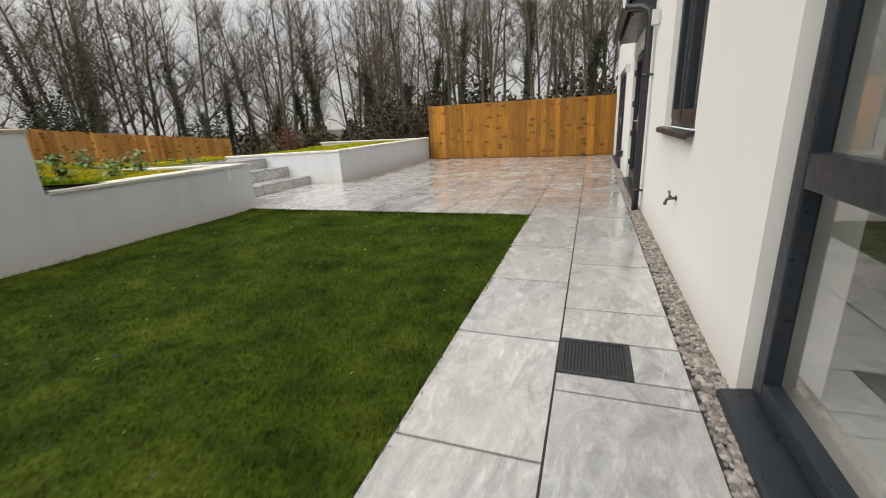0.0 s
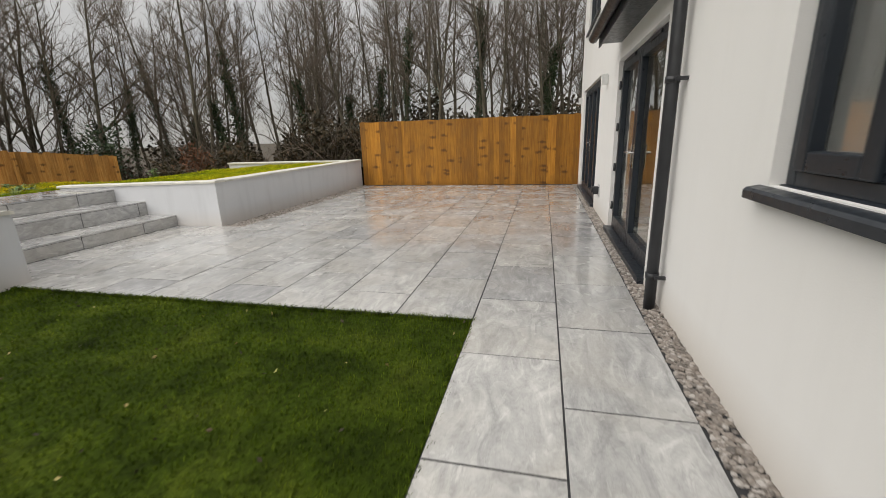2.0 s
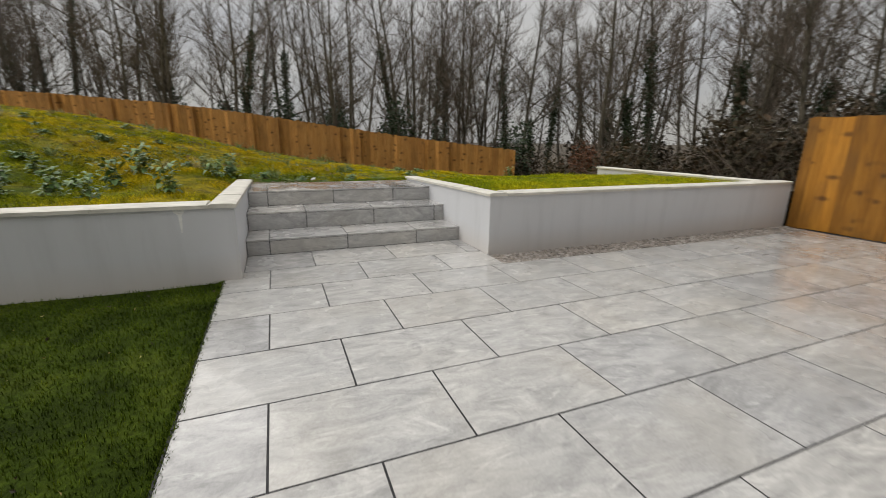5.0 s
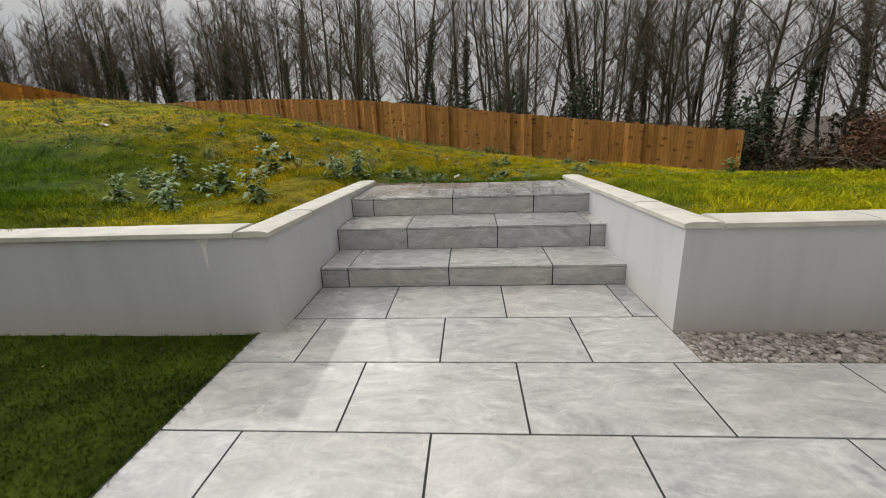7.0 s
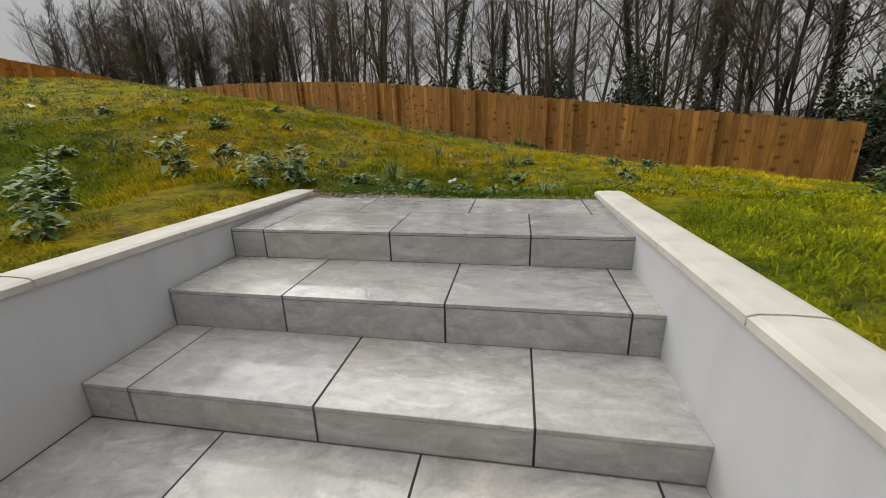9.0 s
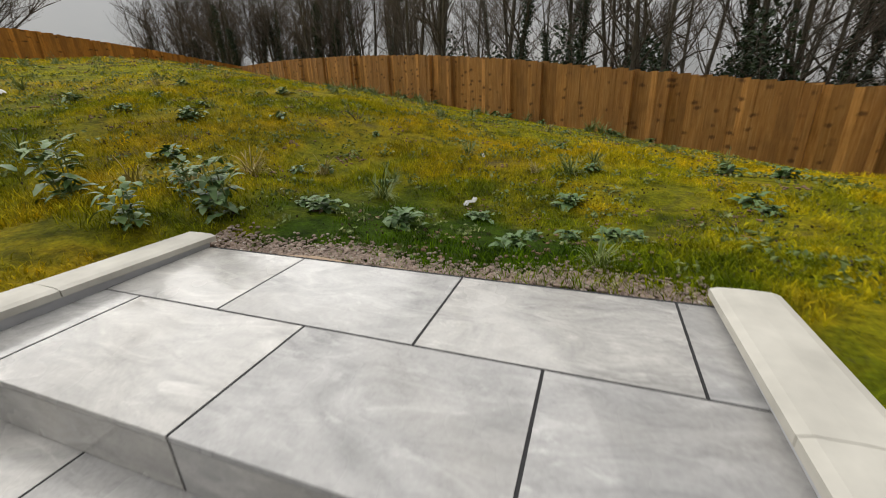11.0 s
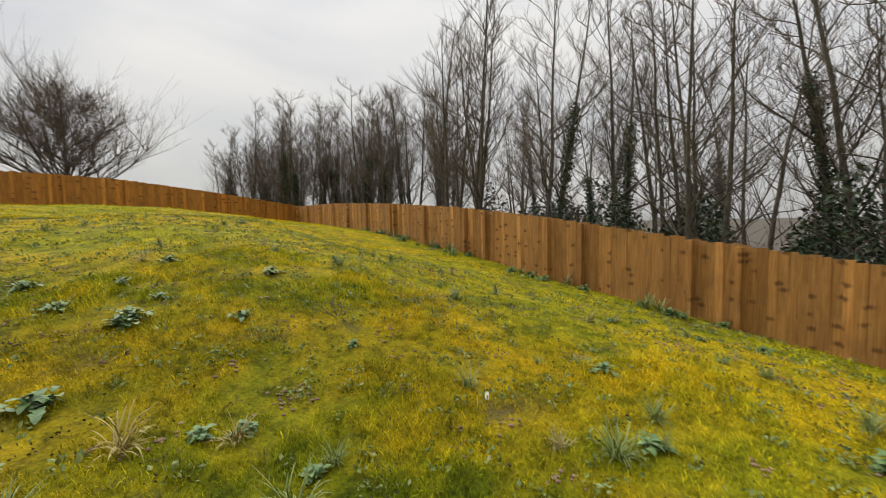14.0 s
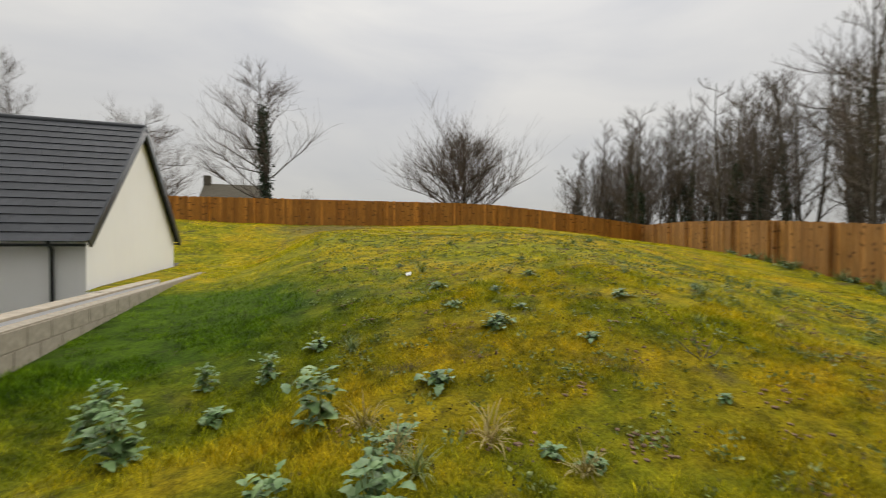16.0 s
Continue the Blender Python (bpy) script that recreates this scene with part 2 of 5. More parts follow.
def grass(name, stops, moss=None, blade=0.0, brown=0.0, mottle=0.0):
    """Turf: tone follows the place in large and small patches; the blades use the same pattern with their own shade."""
    m, nt, b = material(name, 0.9, spec=0.08)
    v = where(nt)
    big, mid = noise_tex(nt, v, 0.33, 4, 0.55, 0.4), noise_tex(nt, v, 1.7, 5, 0.6)
    fine = noise_tex(nt, v, 34, 4, 0.7)
    c = ramp_of(nt, mid, stops)
    if mottle:
        c = mix(nt, 1.0, c, ramp_of(nt, noise_tex(nt, v, 4.5, 4, 0.6, 0.6), [(0.32, (0.62, 0.62, 0.62)), (0.5, (1.0, 1.0, 1.0)), (0.68, (1.3, 1.22, 1.2))]), "MULTIPLY")
    if moss:
        k = nt.nodes.new("ShaderNodeMath")
        k.operation = "ADD"
        nt.links.new(span(nt, big, -0.2, 0.55, 0.38, 0.62), k.inputs[0])
        nt.links.new(span(nt, mid, -0.25, 0.45, 0.36, 0.66), k.inputs[1])
        k.use_clamp = True
        tc = nt.nodes.new("ShaderNodeTexCoord")
        sp = nt.nodes.new("ShaderNodeSeparateXYZ")
        nt.links.new(tc.outputs["Object"], sp.inputs[0])
        off = nt.nodes.new("ShaderNodeMath")
        off.operation, off.inputs[1].default_value = "MULTIPLY_ADD", -0.545
        nt.links.new(sp.outputs["Y"], off.inputs[0])
        nt.links.new(sp.outputs["X"], off.inputs[2])
        lush = None
        for place, lo, hi in (((-8.9, 6.9, 0.5), 0.9, 2.1), ((-6.2, 0.5, 0.9), 2.2, 4.4)):
            far = nt.nodes.new("ShaderNodeVectorMath")
            far.operation, far.inputs[1].default_value = "DISTANCE", place
            nt.links.new(tc.outputs["Object"], far.inputs[0])
            wob = nt.nodes.new("ShaderNodeMath")
            wob.operation, wob.inputs[1].default_value = "MULTIPLY_ADD", 2.0
            nt.links.new(mid, wob.inputs[0])
            nt.links.new(far.outputs["Value"], wob.inputs[2])
            f = span(nt, wob.outputs[0], 0.0, 1.0, lo + 1.0, hi + 1.0)
            lush = f if lush is None else mix(nt, 1.0, lush, f, "MULTIPLY")
        dry = mix(nt, 1.0, lush, span(nt, off.outputs[0], 0.1, 1.0, -21.2, -20.2), "MULTIPLY")
        c = mix(nt, mix(nt, 1.0, k.outputs[0], dry, "MULTIPLY"), c, moss)
        c = mix(nt, 1.0, c, mix(nt, lush, (0.24, 0.46, 0.3), (1.0, 1.0, 1.0)), "MULTIPLY")
        reach = []
        for place, lo, hi in (((-9.3, 5.0, 0.7), 2.4, 6.4), ((-10.0, -14.6, 2.9), 1.6, 3.6), ((-6.6, 11.0, 0.65), 2.6, 4.2)):
            far = nt.nodes.new("ShaderNodeVectorMath")
            far.operation, far.inputs[1].default_value = "DISTANCE", place
            nt.links.new(tc.outputs["Object"], far.inputs[0])
            wob = nt.nodes.new("ShaderNodeMath")
            wob.operation, wob.inputs[1].default_value = "MULTIPLY_ADD", 3.0
            nt.links.new(mid, wob.inputs[0])
            nt.links.new(far.outputs["Value"], wob.inputs[2])
            reach.append(span(nt, wob.outputs[0], 0.0, 1.0, lo + 1.5, hi + 1.5))
        # rank grass round the stair head, greener turf in the planter bed, worn earth along the crest
        c = mix(nt, 1.0, c, mix(nt, reach[0], (0.66, 0.69, 0.7), (1.0, 1.0, 1.0)), "MULTIPLY")
        c = mix(nt, 1.0, c, mix(nt, reach[2], (0.66, 0.80, 0.8), (1.0, 1.0, 1.0)), "MULTIPLY")
        c = mix(nt, span(nt, reach[1], 0.65, 0.0, 0.0, 1.0), c, (0.20, 0.15, 0.085))
        dap = noise_tex(nt, v, 5.5, 4, 0.65, 0.5)
        c = mix(nt, 1.0, c, ramp_of(nt, dap, [(0.33, (0.42, 0.46, 0.5)), (0.5, (0.93, 0.95, 0.95)), (0.68, (1.25, 1.25, 1.2))]), "MULTIPLY")
    if brown:
        patch = noise_tex(nt, where(nt, (1, 1, 1)), 0.9, 6, 0.65, 0.9)
        worn = span(nt, patch, 0.0, brown, 0.57, 0.68)
        if moss:
            worn = mix(nt, 1.0, worn, lush, "MULTIPLY")
        c = mix(nt, worn, c, (0.105, 0.082, 0.048))
        flecks = noise_tex(nt, where(nt, (1, 1, 1)), 4.2, 5, 0.7, 0.8)
        c = mix(nt, span(nt, flecks, 0.0, 0.6, 0.61, 0.69), c, (0.075, 0.066, 0.034))
    if blade:
        g = nt.nodes.new("ShaderNodeNewGeometry")
        c = mix(nt, 1.0, c, ramp_of(nt, g.outputs["Random Per Island"], [(0, (0.55, 0.6, 0.55)), (0.6, (1.0, 1.0, 0.95)), (1, (1.65, 1.5, 1.5))]), "MULTIPLY")
    else:
        c = mix(nt, 1.0, c, ramp_of(nt, fine, [(0.3, (0.42, 0.42, 0.4)), (0.7, (1.15, 1.15, 1.1))]), "MULTIPLY")
        bump(nt, b, fine, 0.8, 0.03)
    nt.links.new(c, b.inputs["Base Color"])
    return m


def leafy(name, stops, rough=0.5):
    m, nt, b = material(name, rough, spec=0.4)
    g = nt.nodes.new("ShaderNodeNewGeometry")
    info = nt.nodes.new("ShaderNodeObjectInfo")
    c = ramp_of(nt, g.outputs["Random Per Island"], stops)
    c = mix(nt, 1.0, c, ramp_of(nt, info.outputs["Random"], [(0, (0.8, 0.85, 0.85)), (1, (1.15, 1.1, 1.0))]), "MULTIPLY")
    c = mix(nt, 0.3, c, ramp_of(nt, noise_tex(nt, where(nt), 30, 3), [(0.3, tuple(0.5 * x for x in stops[0][1])), (0.7, stops[-1][1])]))
    nt.links.new(c, b.inputs["Base Color"])
    return m


def bark(name, dark, light):
    m, nt, b = material(name, 0.9, spec=0.2)
    n = noise_tex(nt, where(nt, (7, 7, 1.6), 11.0), 2.0, 6, 0.65)
    c = ramp_of(nt, n, [(0.3, dark), (0.7, light)])
    nt.links.new(c, b.inputs["Base Color"])
    bump(nt, b, n, 0.6, 0.02)
    return m


def slate():
    m, nt, b = material("slate_roof_tile", 0.55, spec=0.4)
    g = nt.nodes.new("ShaderNodeNewGeometry")
    c = ramp_of(nt, g.outputs["Random Per Island"], [(0, (0.030, 0.033, 0.038)), (1, (0.050, 0.054, 0.062))])
    c = mix(nt, 0.25, c, ramp_of(nt, noise_tex(nt, where(nt), 6, 5), [(0.3, (0.02, 0.022, 0.026)), (0.7, (0.075, 0.08, 0.088))]))
    nt.links.new(c, b.inputs["Base Color"])
    return m


MAT = dict(
    slab=porcelain(),
    grout=plain("dark_grout", (0.028, 0.028, 0.030), 0.9, var=0.3, scale=20),
    white=render_coat("white_render", (0.82, 0.81, 0.79), (0.74, 0.72, 0.68), 0.06),
    grey_render=render_coat("pale_grey_render", (0.60, 0.61, 0.63), (0.50, 0.51, 0.53), 0.25),
    block_coping=plain("weathered_concrete_coping", (0.36, 0.31, 0.24), 0.85, var=0.2, scale=5),
    coping=plain("sandstone_coping", (0.58, 0.56, 0.50), 0.7, var=0.14, scale=5),
    frame=plain("anthracite_frame", (0.017, 0.022, 0.029), 0.36, var=0.08),
    plastic=plain("black_plastic", (0.022, 0.023, 0.026), 0.4, var=0.15),
    glass=glass(),
    metal=plain("brushed_steel", (0.62, 0.62, 0.61), 0.28, metal=1.0, var=0.08),
    brass=plain("weathered_brass", (0.17, 0.13, 0.085), 0.45, metal=0.8, var=0.25, scale=60),
    lampbody=plain("pale_grey_lamp_body", (0.55, 0.55, 0.54), 0.45),
    pebbles=stones("mixed_gravel", [(0, (0.075, 0.062, 0.052)), (0.35, (0.17, 0.14, 0.115)), (0.7, (0.27, 0.23, 0.195)), (1, (0.44, 0.41, 0.38))]),
    rubble=stones("stony_subsoil", [(0, (0.13, 0.078, 0.05)), (0.55, (0.25, 0.165, 0.115)), (0.9, (0.33, 0.235, 0.175)), (1, (0.46, 0.42, 0.37))]),
    soil=plain("bare_soil", (0.20, 0.125, 0.080), 0.95, var=0.35, scale=12),
    fence=timber("orange_stained_boards", [(0.28, (0.19, 0.076, 0.008)), (0.5, (0.305, 0.130, 0.013)), (0.72, (0.40, 0.19, 0.026))]),
    fence_top=timber("bright_orange_stained_boards", [(0.28, (0.27, 0.105, 0.014)), (0.5, (0.43, 0.175, 0.024)), (0.72, (0.55, 0.26, 0.05))]),
    fence_old=timber("brown_stained_boards", [(0.28, (0.25, 0.108, 0.026)), (0.5, (0.40, 0.19, 0.05)), (0.72, (0.52, 0.29, 0.10))]),
    lawn=grass("lawn_turf", [(0.30, (0.021, 0.035, 0.003)), (0.5, (0.042, 0.067, 0.005)), (0.7, (0.075, 0.102, 0.011))], mottle=1),
    lawn_blade=grass("lawn_blade", [(0.30, (0.034, 0.056, 0.004)), (0.5, (0.068, 0.106, 0.008)), (0.7, (0.115, 0.154, 0.016))], blade=1, mottle=1),
    hill=grass("mossy_hill_turf", [(0.3, (0.185, 0.19, 0.006)), (0.55, (0.31, 0.29, 0.009)), (0.75, (0.42, 0.37, 0.013))], moss=(0.50, 0.335, 0.008), brown=0.75),
    hill_blade=grass("mossy_hill_blade", [(0.3, (0.36, 0.37, 0.009)), (0.55, (0.60, 0.55, 0.013)), (0.75, (0.76, 0.65, 0.018))], moss=(0.76, 0.51, 0.012), blade=1),
    litterfloor=plain("leaf_litter_ground", (0.055, 0.042, 0.026), 0.95, var=0.4, scale=4),
    weed=leafy("blue_green_weed_leaf", [(0, (0.055, 0.125, 0.030)), (0.5, (0.105, 0.20, 0.058)), (1, (0.20, 0.30, 0.11))]),
    straw=leafy("dry_straw_blade", [(0, (0.30, 0.22, 0.08)), (0.5, (0.42, 0.33, 0.14)), (1, (0.30, 0.30, 0.08))], 0.7),
    tuft=leafy("coarse_grass_blade", [(0, (0.09, 0.15, 0.03)), (0.5, (0.16, 0.23, 0.06)), (1, (0.30, 0.33, 0.12))], 0.6),
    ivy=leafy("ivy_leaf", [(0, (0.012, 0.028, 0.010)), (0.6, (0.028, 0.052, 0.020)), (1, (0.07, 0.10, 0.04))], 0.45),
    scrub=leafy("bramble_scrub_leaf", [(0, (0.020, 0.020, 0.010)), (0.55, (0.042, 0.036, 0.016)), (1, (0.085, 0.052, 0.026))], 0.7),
    russet=leafy("russet_dead_leaf", [(0, (0.10, 0.045, 0.022)), (1, (0.20, 0.085, 0.040))], 0.7),
    bark=bark("grey_brown_bark", (0.045, 0.039, 0.029), (0.17, 0.15, 0.11)),
    twig=bark("twig_bark", (0.085, 0.068, 0.053), (0.22, 0.178, 0.14)),
    slate=slate(),
    mortar=plain("sandy_mortar", (0.40, 0.29, 0.20), 0.95, var=0.18, scale=18),
    block=plain("concrete_block", (0.31, 0.27, 0.21), 0.9, var=0.2, scale=14),
    paper=plain("white_scrap", (0.75, 0.75, 0.73), 0.6, var=0.1, scale=30),
    inner_wall=plain("beige_interior_wall", (0.52, 0.45, 0.34), 0.8, var=0.04, scale=2),
    inner_floor=plain("pale_interior_floor", (0.55, 0.54, 0.51), 0.3, var=0.06, scale=2),
    inner_white=plain("white_interior_ceiling", (0.75, 0.74, 0.72), 0.8, var=0.03, scale=2),
)


# ---- building helpers ----
def box(bm, x0, x1, y0, y1, z0, z1, bevel=0.0):
    r = bmesh.ops.create_cube(bm, size=1.0, matrix=Matrix.LocRotScale(((x0 + x1) / 2, (y0 + y1) / 2, (z0 + z1) / 2), None, (x1 - x0, y1 - y0, z1 - z0)))
    if bevel:
        edges = list({e for v in r["verts"] for e in v.link_edges})
        bmesh.ops.bevel(bm, geom=edges, offset=bevel, segments=2, affect="EDGES", profile=0.6)


def tube(bm, pts, radius, sides=10):
    """A round pipe along points."""
    rings = []
    pts = [Vector(p) for p in pts]
    for i, p in enumerate(pts):
        d = (pts[min(i + 1, len(pts) - 1)] - pts[max(i - 1, 0)]).normalized()
        side = d.cross(Vector((0.31, 0.87, 0.38))).normalized()
        up = d.cross(side)
        rad = radius[i] if isinstance(radius, (list, tuple)) else radius
        rings.append([bm.verts.new(p + rad * (math.cos(a) * side + math.sin(a) * up)) for a in np.linspace(0, 2 * math.pi, sides, endpoint=False)])
    for a, b in zip(rings, rings[1:]):
        for i in range(sides):
            f = bm.faces.new((a[i], a[(i + 1) % sides], b[(i + 1) % sides], b[i]))
            f.smooth = True
    bm.faces.new(rings[0][::-1])
    bm.faces.new(rings[-1])


def prism(bm, outline, axis, lo, hi):
    """Extrudes a closed outline (pairs in the two other axes) along axis from lo to hi."""
    def at(p, s):
        return {"x": (s, p[0], p[1]), "y": (p[0], s, p[1]), "z": (p[0], p[1], s)}[axis]
    a = [bm.verts.new(at(p, lo)) for p in outline]
    b = [bm.verts.new(at(p, hi)) for p in outline]
    n = len(a)
    bm.faces.new(a)
    bm.faces.new(b[::-1])
    for i in range(n):
        bm.faces.new((a[i], b[i], b[(i + 1) % n], a[(i + 1) % n]))
    bmesh.ops.recalc_face_normals(bm, faces=bm.faces)


def mesh_of(name, bm, mat):
    me = bpy.data.meshes.new(name)
    bm.to_mesh(me)
    bm.free()
    me.materials.append(mat)
    return me


def part(name, bm, mat, parent=None, label=""):
    ob = new(name, mesh_of(name, bm, mat) if isinstance(bm, bmesh.types.BMesh) else bm)
    if parent:
        ob.parent = parent
    return tagged(ob, label)


def thing(name, label, category, at=(0, 0, 0), rz=0.0, group="", kind=""):
    ob = new(name)
    ob.empty_display_size = 0.1
    ob.matrix_world = pose(*at, 0, 0, rz)
    return tagged(ob, label, category, group, kind)


def structure(name, bm, mat, label=""):
    ob = part(name, bm, mat)
    return tagged(ob, label, kind="structure")


def tri_mesh(name, verts, faces, mat, smooth=False):
    """A mesh from arrays of vertices and of triangles or quads."""
    me = bpy.data.meshes.new(name)
    verts, faces = np.asarray(verts, np.float32), np.asarray(faces, np.int32)
    me.vertices.add(len(verts))
    me.vertices.foreach_set("co", verts.ravel())
    k = faces.shape[1]
    me.loops.add(faces.size)
    me.loops.foreach_set("vertex_index", faces.ravel())
    me.polygons.add(len(faces))
    me.polygons.foreach_set("loop_start", np.arange(len(faces), dtype=np.int32) * k)
    me.polygons.foreach_set("use_smooth", np.full(len(faces), smooth))
    me.update(calc_edges=True)
    me.materials.append(mat)
    return me


rng = np.random.default_rng(7)
P, Q = 0.605, 0.905           # paving pitch across and along
HX = 0.75                     # face of the house
WX = -5.23                    # face of the garden walls
SY0, SY1 = 5.74, 8.43         # the stair between its two flank walls
TOP = 0.745                   # top of the coping
LAWN_Y = 5.566
FENCE_Y = 14.08


def smooth_between(v, ys, zs):
    """Soft interpolation through a few heights."""
    v = np.asarray(v, float)
    out = np.zeros_like(v)
    for d in (-0.9, -0.45, 0.0, 0.45, 0.9):
        out += np.interp(v + d, ys, zs)
    return out / 5


SWELLS = ((-25, -8, 0.08), (-25, -3, 0.06), (-21, -13, 0.23), (-21, -8, 0.02), (-21, -3, 0.17), (-21, 4.5, 0.24), (-17, -13, 0.2), (-17, -8, -0.1), (-17, -3, 0.44), (-17, 1, -0.23),
          (-17, 4.5, 0.08), (-17, 7.5, 0.16), (-13.5, -13, 0.1), (-13.5, -3, 0.32), (-13.5, 1, 0.33), (-13.5, 4.5, 0.34), (-13.5, 11, 0.09), (-10.5, -13, -0.07), (-10.5, -8, 0.05),
          (-10.5, -3, -0.06), (-10.5, 1, -0.27), (-10.5, 4.5, 0.07), (-10.5, 7.5, -0.03), (-10.5, 11, 0.22), (-7.5, -13, -0.19), (-7.5, -3, -0.03), (-7.5, 4.5, -0.19), (-7.5, 7.5, -0.23))


def hill_z(x, y):
    """Height of the garden bank: level by the stair, rising towards -y, falling gently towards -x."""
    x, y = np.asarray(x, float), np.asarray(y, float)
    z = smooth_between(y, [-40, -17.5, -9, -2.4, 1.9, 3.3, 4.6, 6.0, 7.2, 9.5, 12, 15, 19, 40], [4.2, 3.30, 2.62, 1.88, 1.42, 1.15, 0.84, 0.56, 0.46, 0.40, 0.20, -0.05, -0.3, -0.6])
    slope = np.interp(y, [-18, -2, 7, 10.5, 14], [0.050, 0.036, 0.036, 0.075, 0.080])
    z = z + slope * (x + 10) * np.clip((2.0 - (x + 10) / 9), 0.4, 1)
    z = z - 0.30 * np.clip((x + 11) / 6, 0, 1) * np.clip((-9 - y) / 5, 0, 1)
    z = z + 0.30 * np.exp(-((x + 20) / 6.0) ** 2 - ((y + 10.5) / 7.0) ** 2) + 0.09 * np.exp(-((x + 12.5) / 4.0) ** 2 - ((y - 1.0) / 3.0) ** 2)
    # the bed behind the planter wall is level with its top
    near = np.clip((x + 10.5) / 2.6, 0, 1) * np.clip((y - 7.0) / 1.6, 0, 1)
    z = z * (1 - near) + 0.655 * near
    # the ground falls to the long wall and the outbuilding
    w = np.clip((x + 9.6) / 3.4, 0, 1)
    w = w * w * (3 - 2 * w) * np.clip((6.5 - y) / 0.8, 0, 1) * np.clip((y + 15) / 4.0, 0, 1)
    z = z * (1 - w) + np.interp(y, [-12, -9, -3.5, -1, 1, 2.5, 4, 6.5], [1.95, 1.36, 1.22, 1.07, 0.94, 0.84, 0.70, 0.66]) * w
    # broad swells of the mound
    swell = sum(k * np.exp(-((x - cx) ** 2 + (y - cy) ** 2) / 13.52) for cx, cy, k in SWELLS)
    m = np.maximum(np.clip((-8.9 - x) / 1.6, 0, 1), np.clip((5.0 - y) / 1.2, 0, 1) * np.clip((-5.8 - x) / 2.5, 0, 1))
    z = z + swell * m * m * (3 - 2 * m)
    land = np.clip((x + 9.3) / 0.8, 0, 1) * np.clip((y - 5.2) / 0.6, 0, 1) * np.clip((9.2 - y) / 0.7, 0, 1)
    z = z * (1 - land) + 0.545 * land
    z = z + 0.035 * np.sin(x * 1.9 + 0.7 * y) * np.sin(y * 1.3 - 0.4 * x) * np.clip((-8.8 - x) / 1.5, 0, 1)
    return z


# ---- ground: one sheet to the horizon, with the garden bank and wood floor above it ----
bm = bmesh.new()
bmesh.ops.create_grid(bm, x_segments=8, y_segments=8, size=600, matrix=Matrix.Translation((0, 0, -1.2)))
structure("ground", bm, MAT["litterfloor"], "dark leaf-strewn earth reaching to the horizon")


def sheet(name, x0, x1, y0, y1, step, zfun, mat, keep=None, label=""):
    xs, ys = np.arange(x0, x1 + step / 2, step), np.arange(y0, y1 + step / 2, step)
    gx, gy = np.meshgrid(xs, ys)
    v = np.stack([gx, gy, zfun(gx, gy)], -1).reshape(-1, 3)
    n, m = gx.shape
    i = (np.arange(n - 1)[:, None] * m + np.arange(m - 1)[None]).ravel()
    f = np.stack([i, i + 1, i + m + 1, i + m], 1)
    if keep is not None:
        c = v[f].mean(1)
        f = f[keep(c[:, 0], c[:, 1])]
    ob = new(name, tri_mesh(name, v, f, mat, True))
    return tagged(ob, label, kind="structure")


def fence_x(y):
    return -14.3 - 0.545 * (14.2 - y)


def in_garden(x, y):
    """The mossy bank, within its fences and behind its walls."""
    ok = (x > fence_x(y) - 0.3) & (x < -5.36) & (y > -19)
    ok &= ~((x > -8.52) & (y > SY0 - 0.24) & (y < SY1 + 0.13))
    ok &= ~((y > 13.9) & (x > -9.4))
    ok &= ~((x > -9.0) & (y < -2.9))
    return ok | ((x > -9.0) & (x < 12) & (y > -19) & (y < -9.5)) | ((x <= -4.35) & (x > -9.1) & (y <= -2.8) & (y > -9.6))


sheet("ground_bank", -33, 12, -19, 16, 0.25, hill_z, MAT["hill"], in_garden, "mossy yellow-green rough grass on a rising bank")
sheet("ground_wood", -90, 30, -70, 80, 2.0, lambda x, y: np.where(in_garden(x, y) | (x > -5), -1.0, hill_z(x, y) - 0.25), MAT["litterfloor"], lambda x, y: (x < fence_x(y) + 1.0) | (y < -18) | (y > 15.0), "dark woodland floor of leaf litter")

# bedding under the paving
bm = bmesh.new()
box(bm, -4.84, HX, LAWN_Y, FENCE_Y, -0.3, -0.0016)
box(bm, -P, HX, -3.0, LAWN_Y, -0.3, -0.0016)
box(bm, -6.12, -4.84, LAWN_Y, SY1, -0.3, -0.0016)
structure("ground_bedding", bm, MAT["grout"], "dark jointing bed beneath the paving")
bm = bmesh.new()
box(bm, WX - 0.02, -4.84, SY1, FENCE_Y, -0.3, -0.03)
box(bm, WX - 0.02, -P, -3.0, LAWN_Y, -0.2, -0.04, 0)
structure("ground_soil", bm, MAT["soil"], "brown soil under lawn and gravel")

# lawn: gently uneven turf with a crisp edge
lawn_z = lambda x, y: -0.02 + 0.008 * np.sin(3.1 * x + y) * np.sin(2.3 * y)
lawn = sheet("lawn", WX, -P, -3.0, LAWN_Y, 0.18, lawn_z, MAT["lawn"], None, "freshly laid dark green turf lawn")


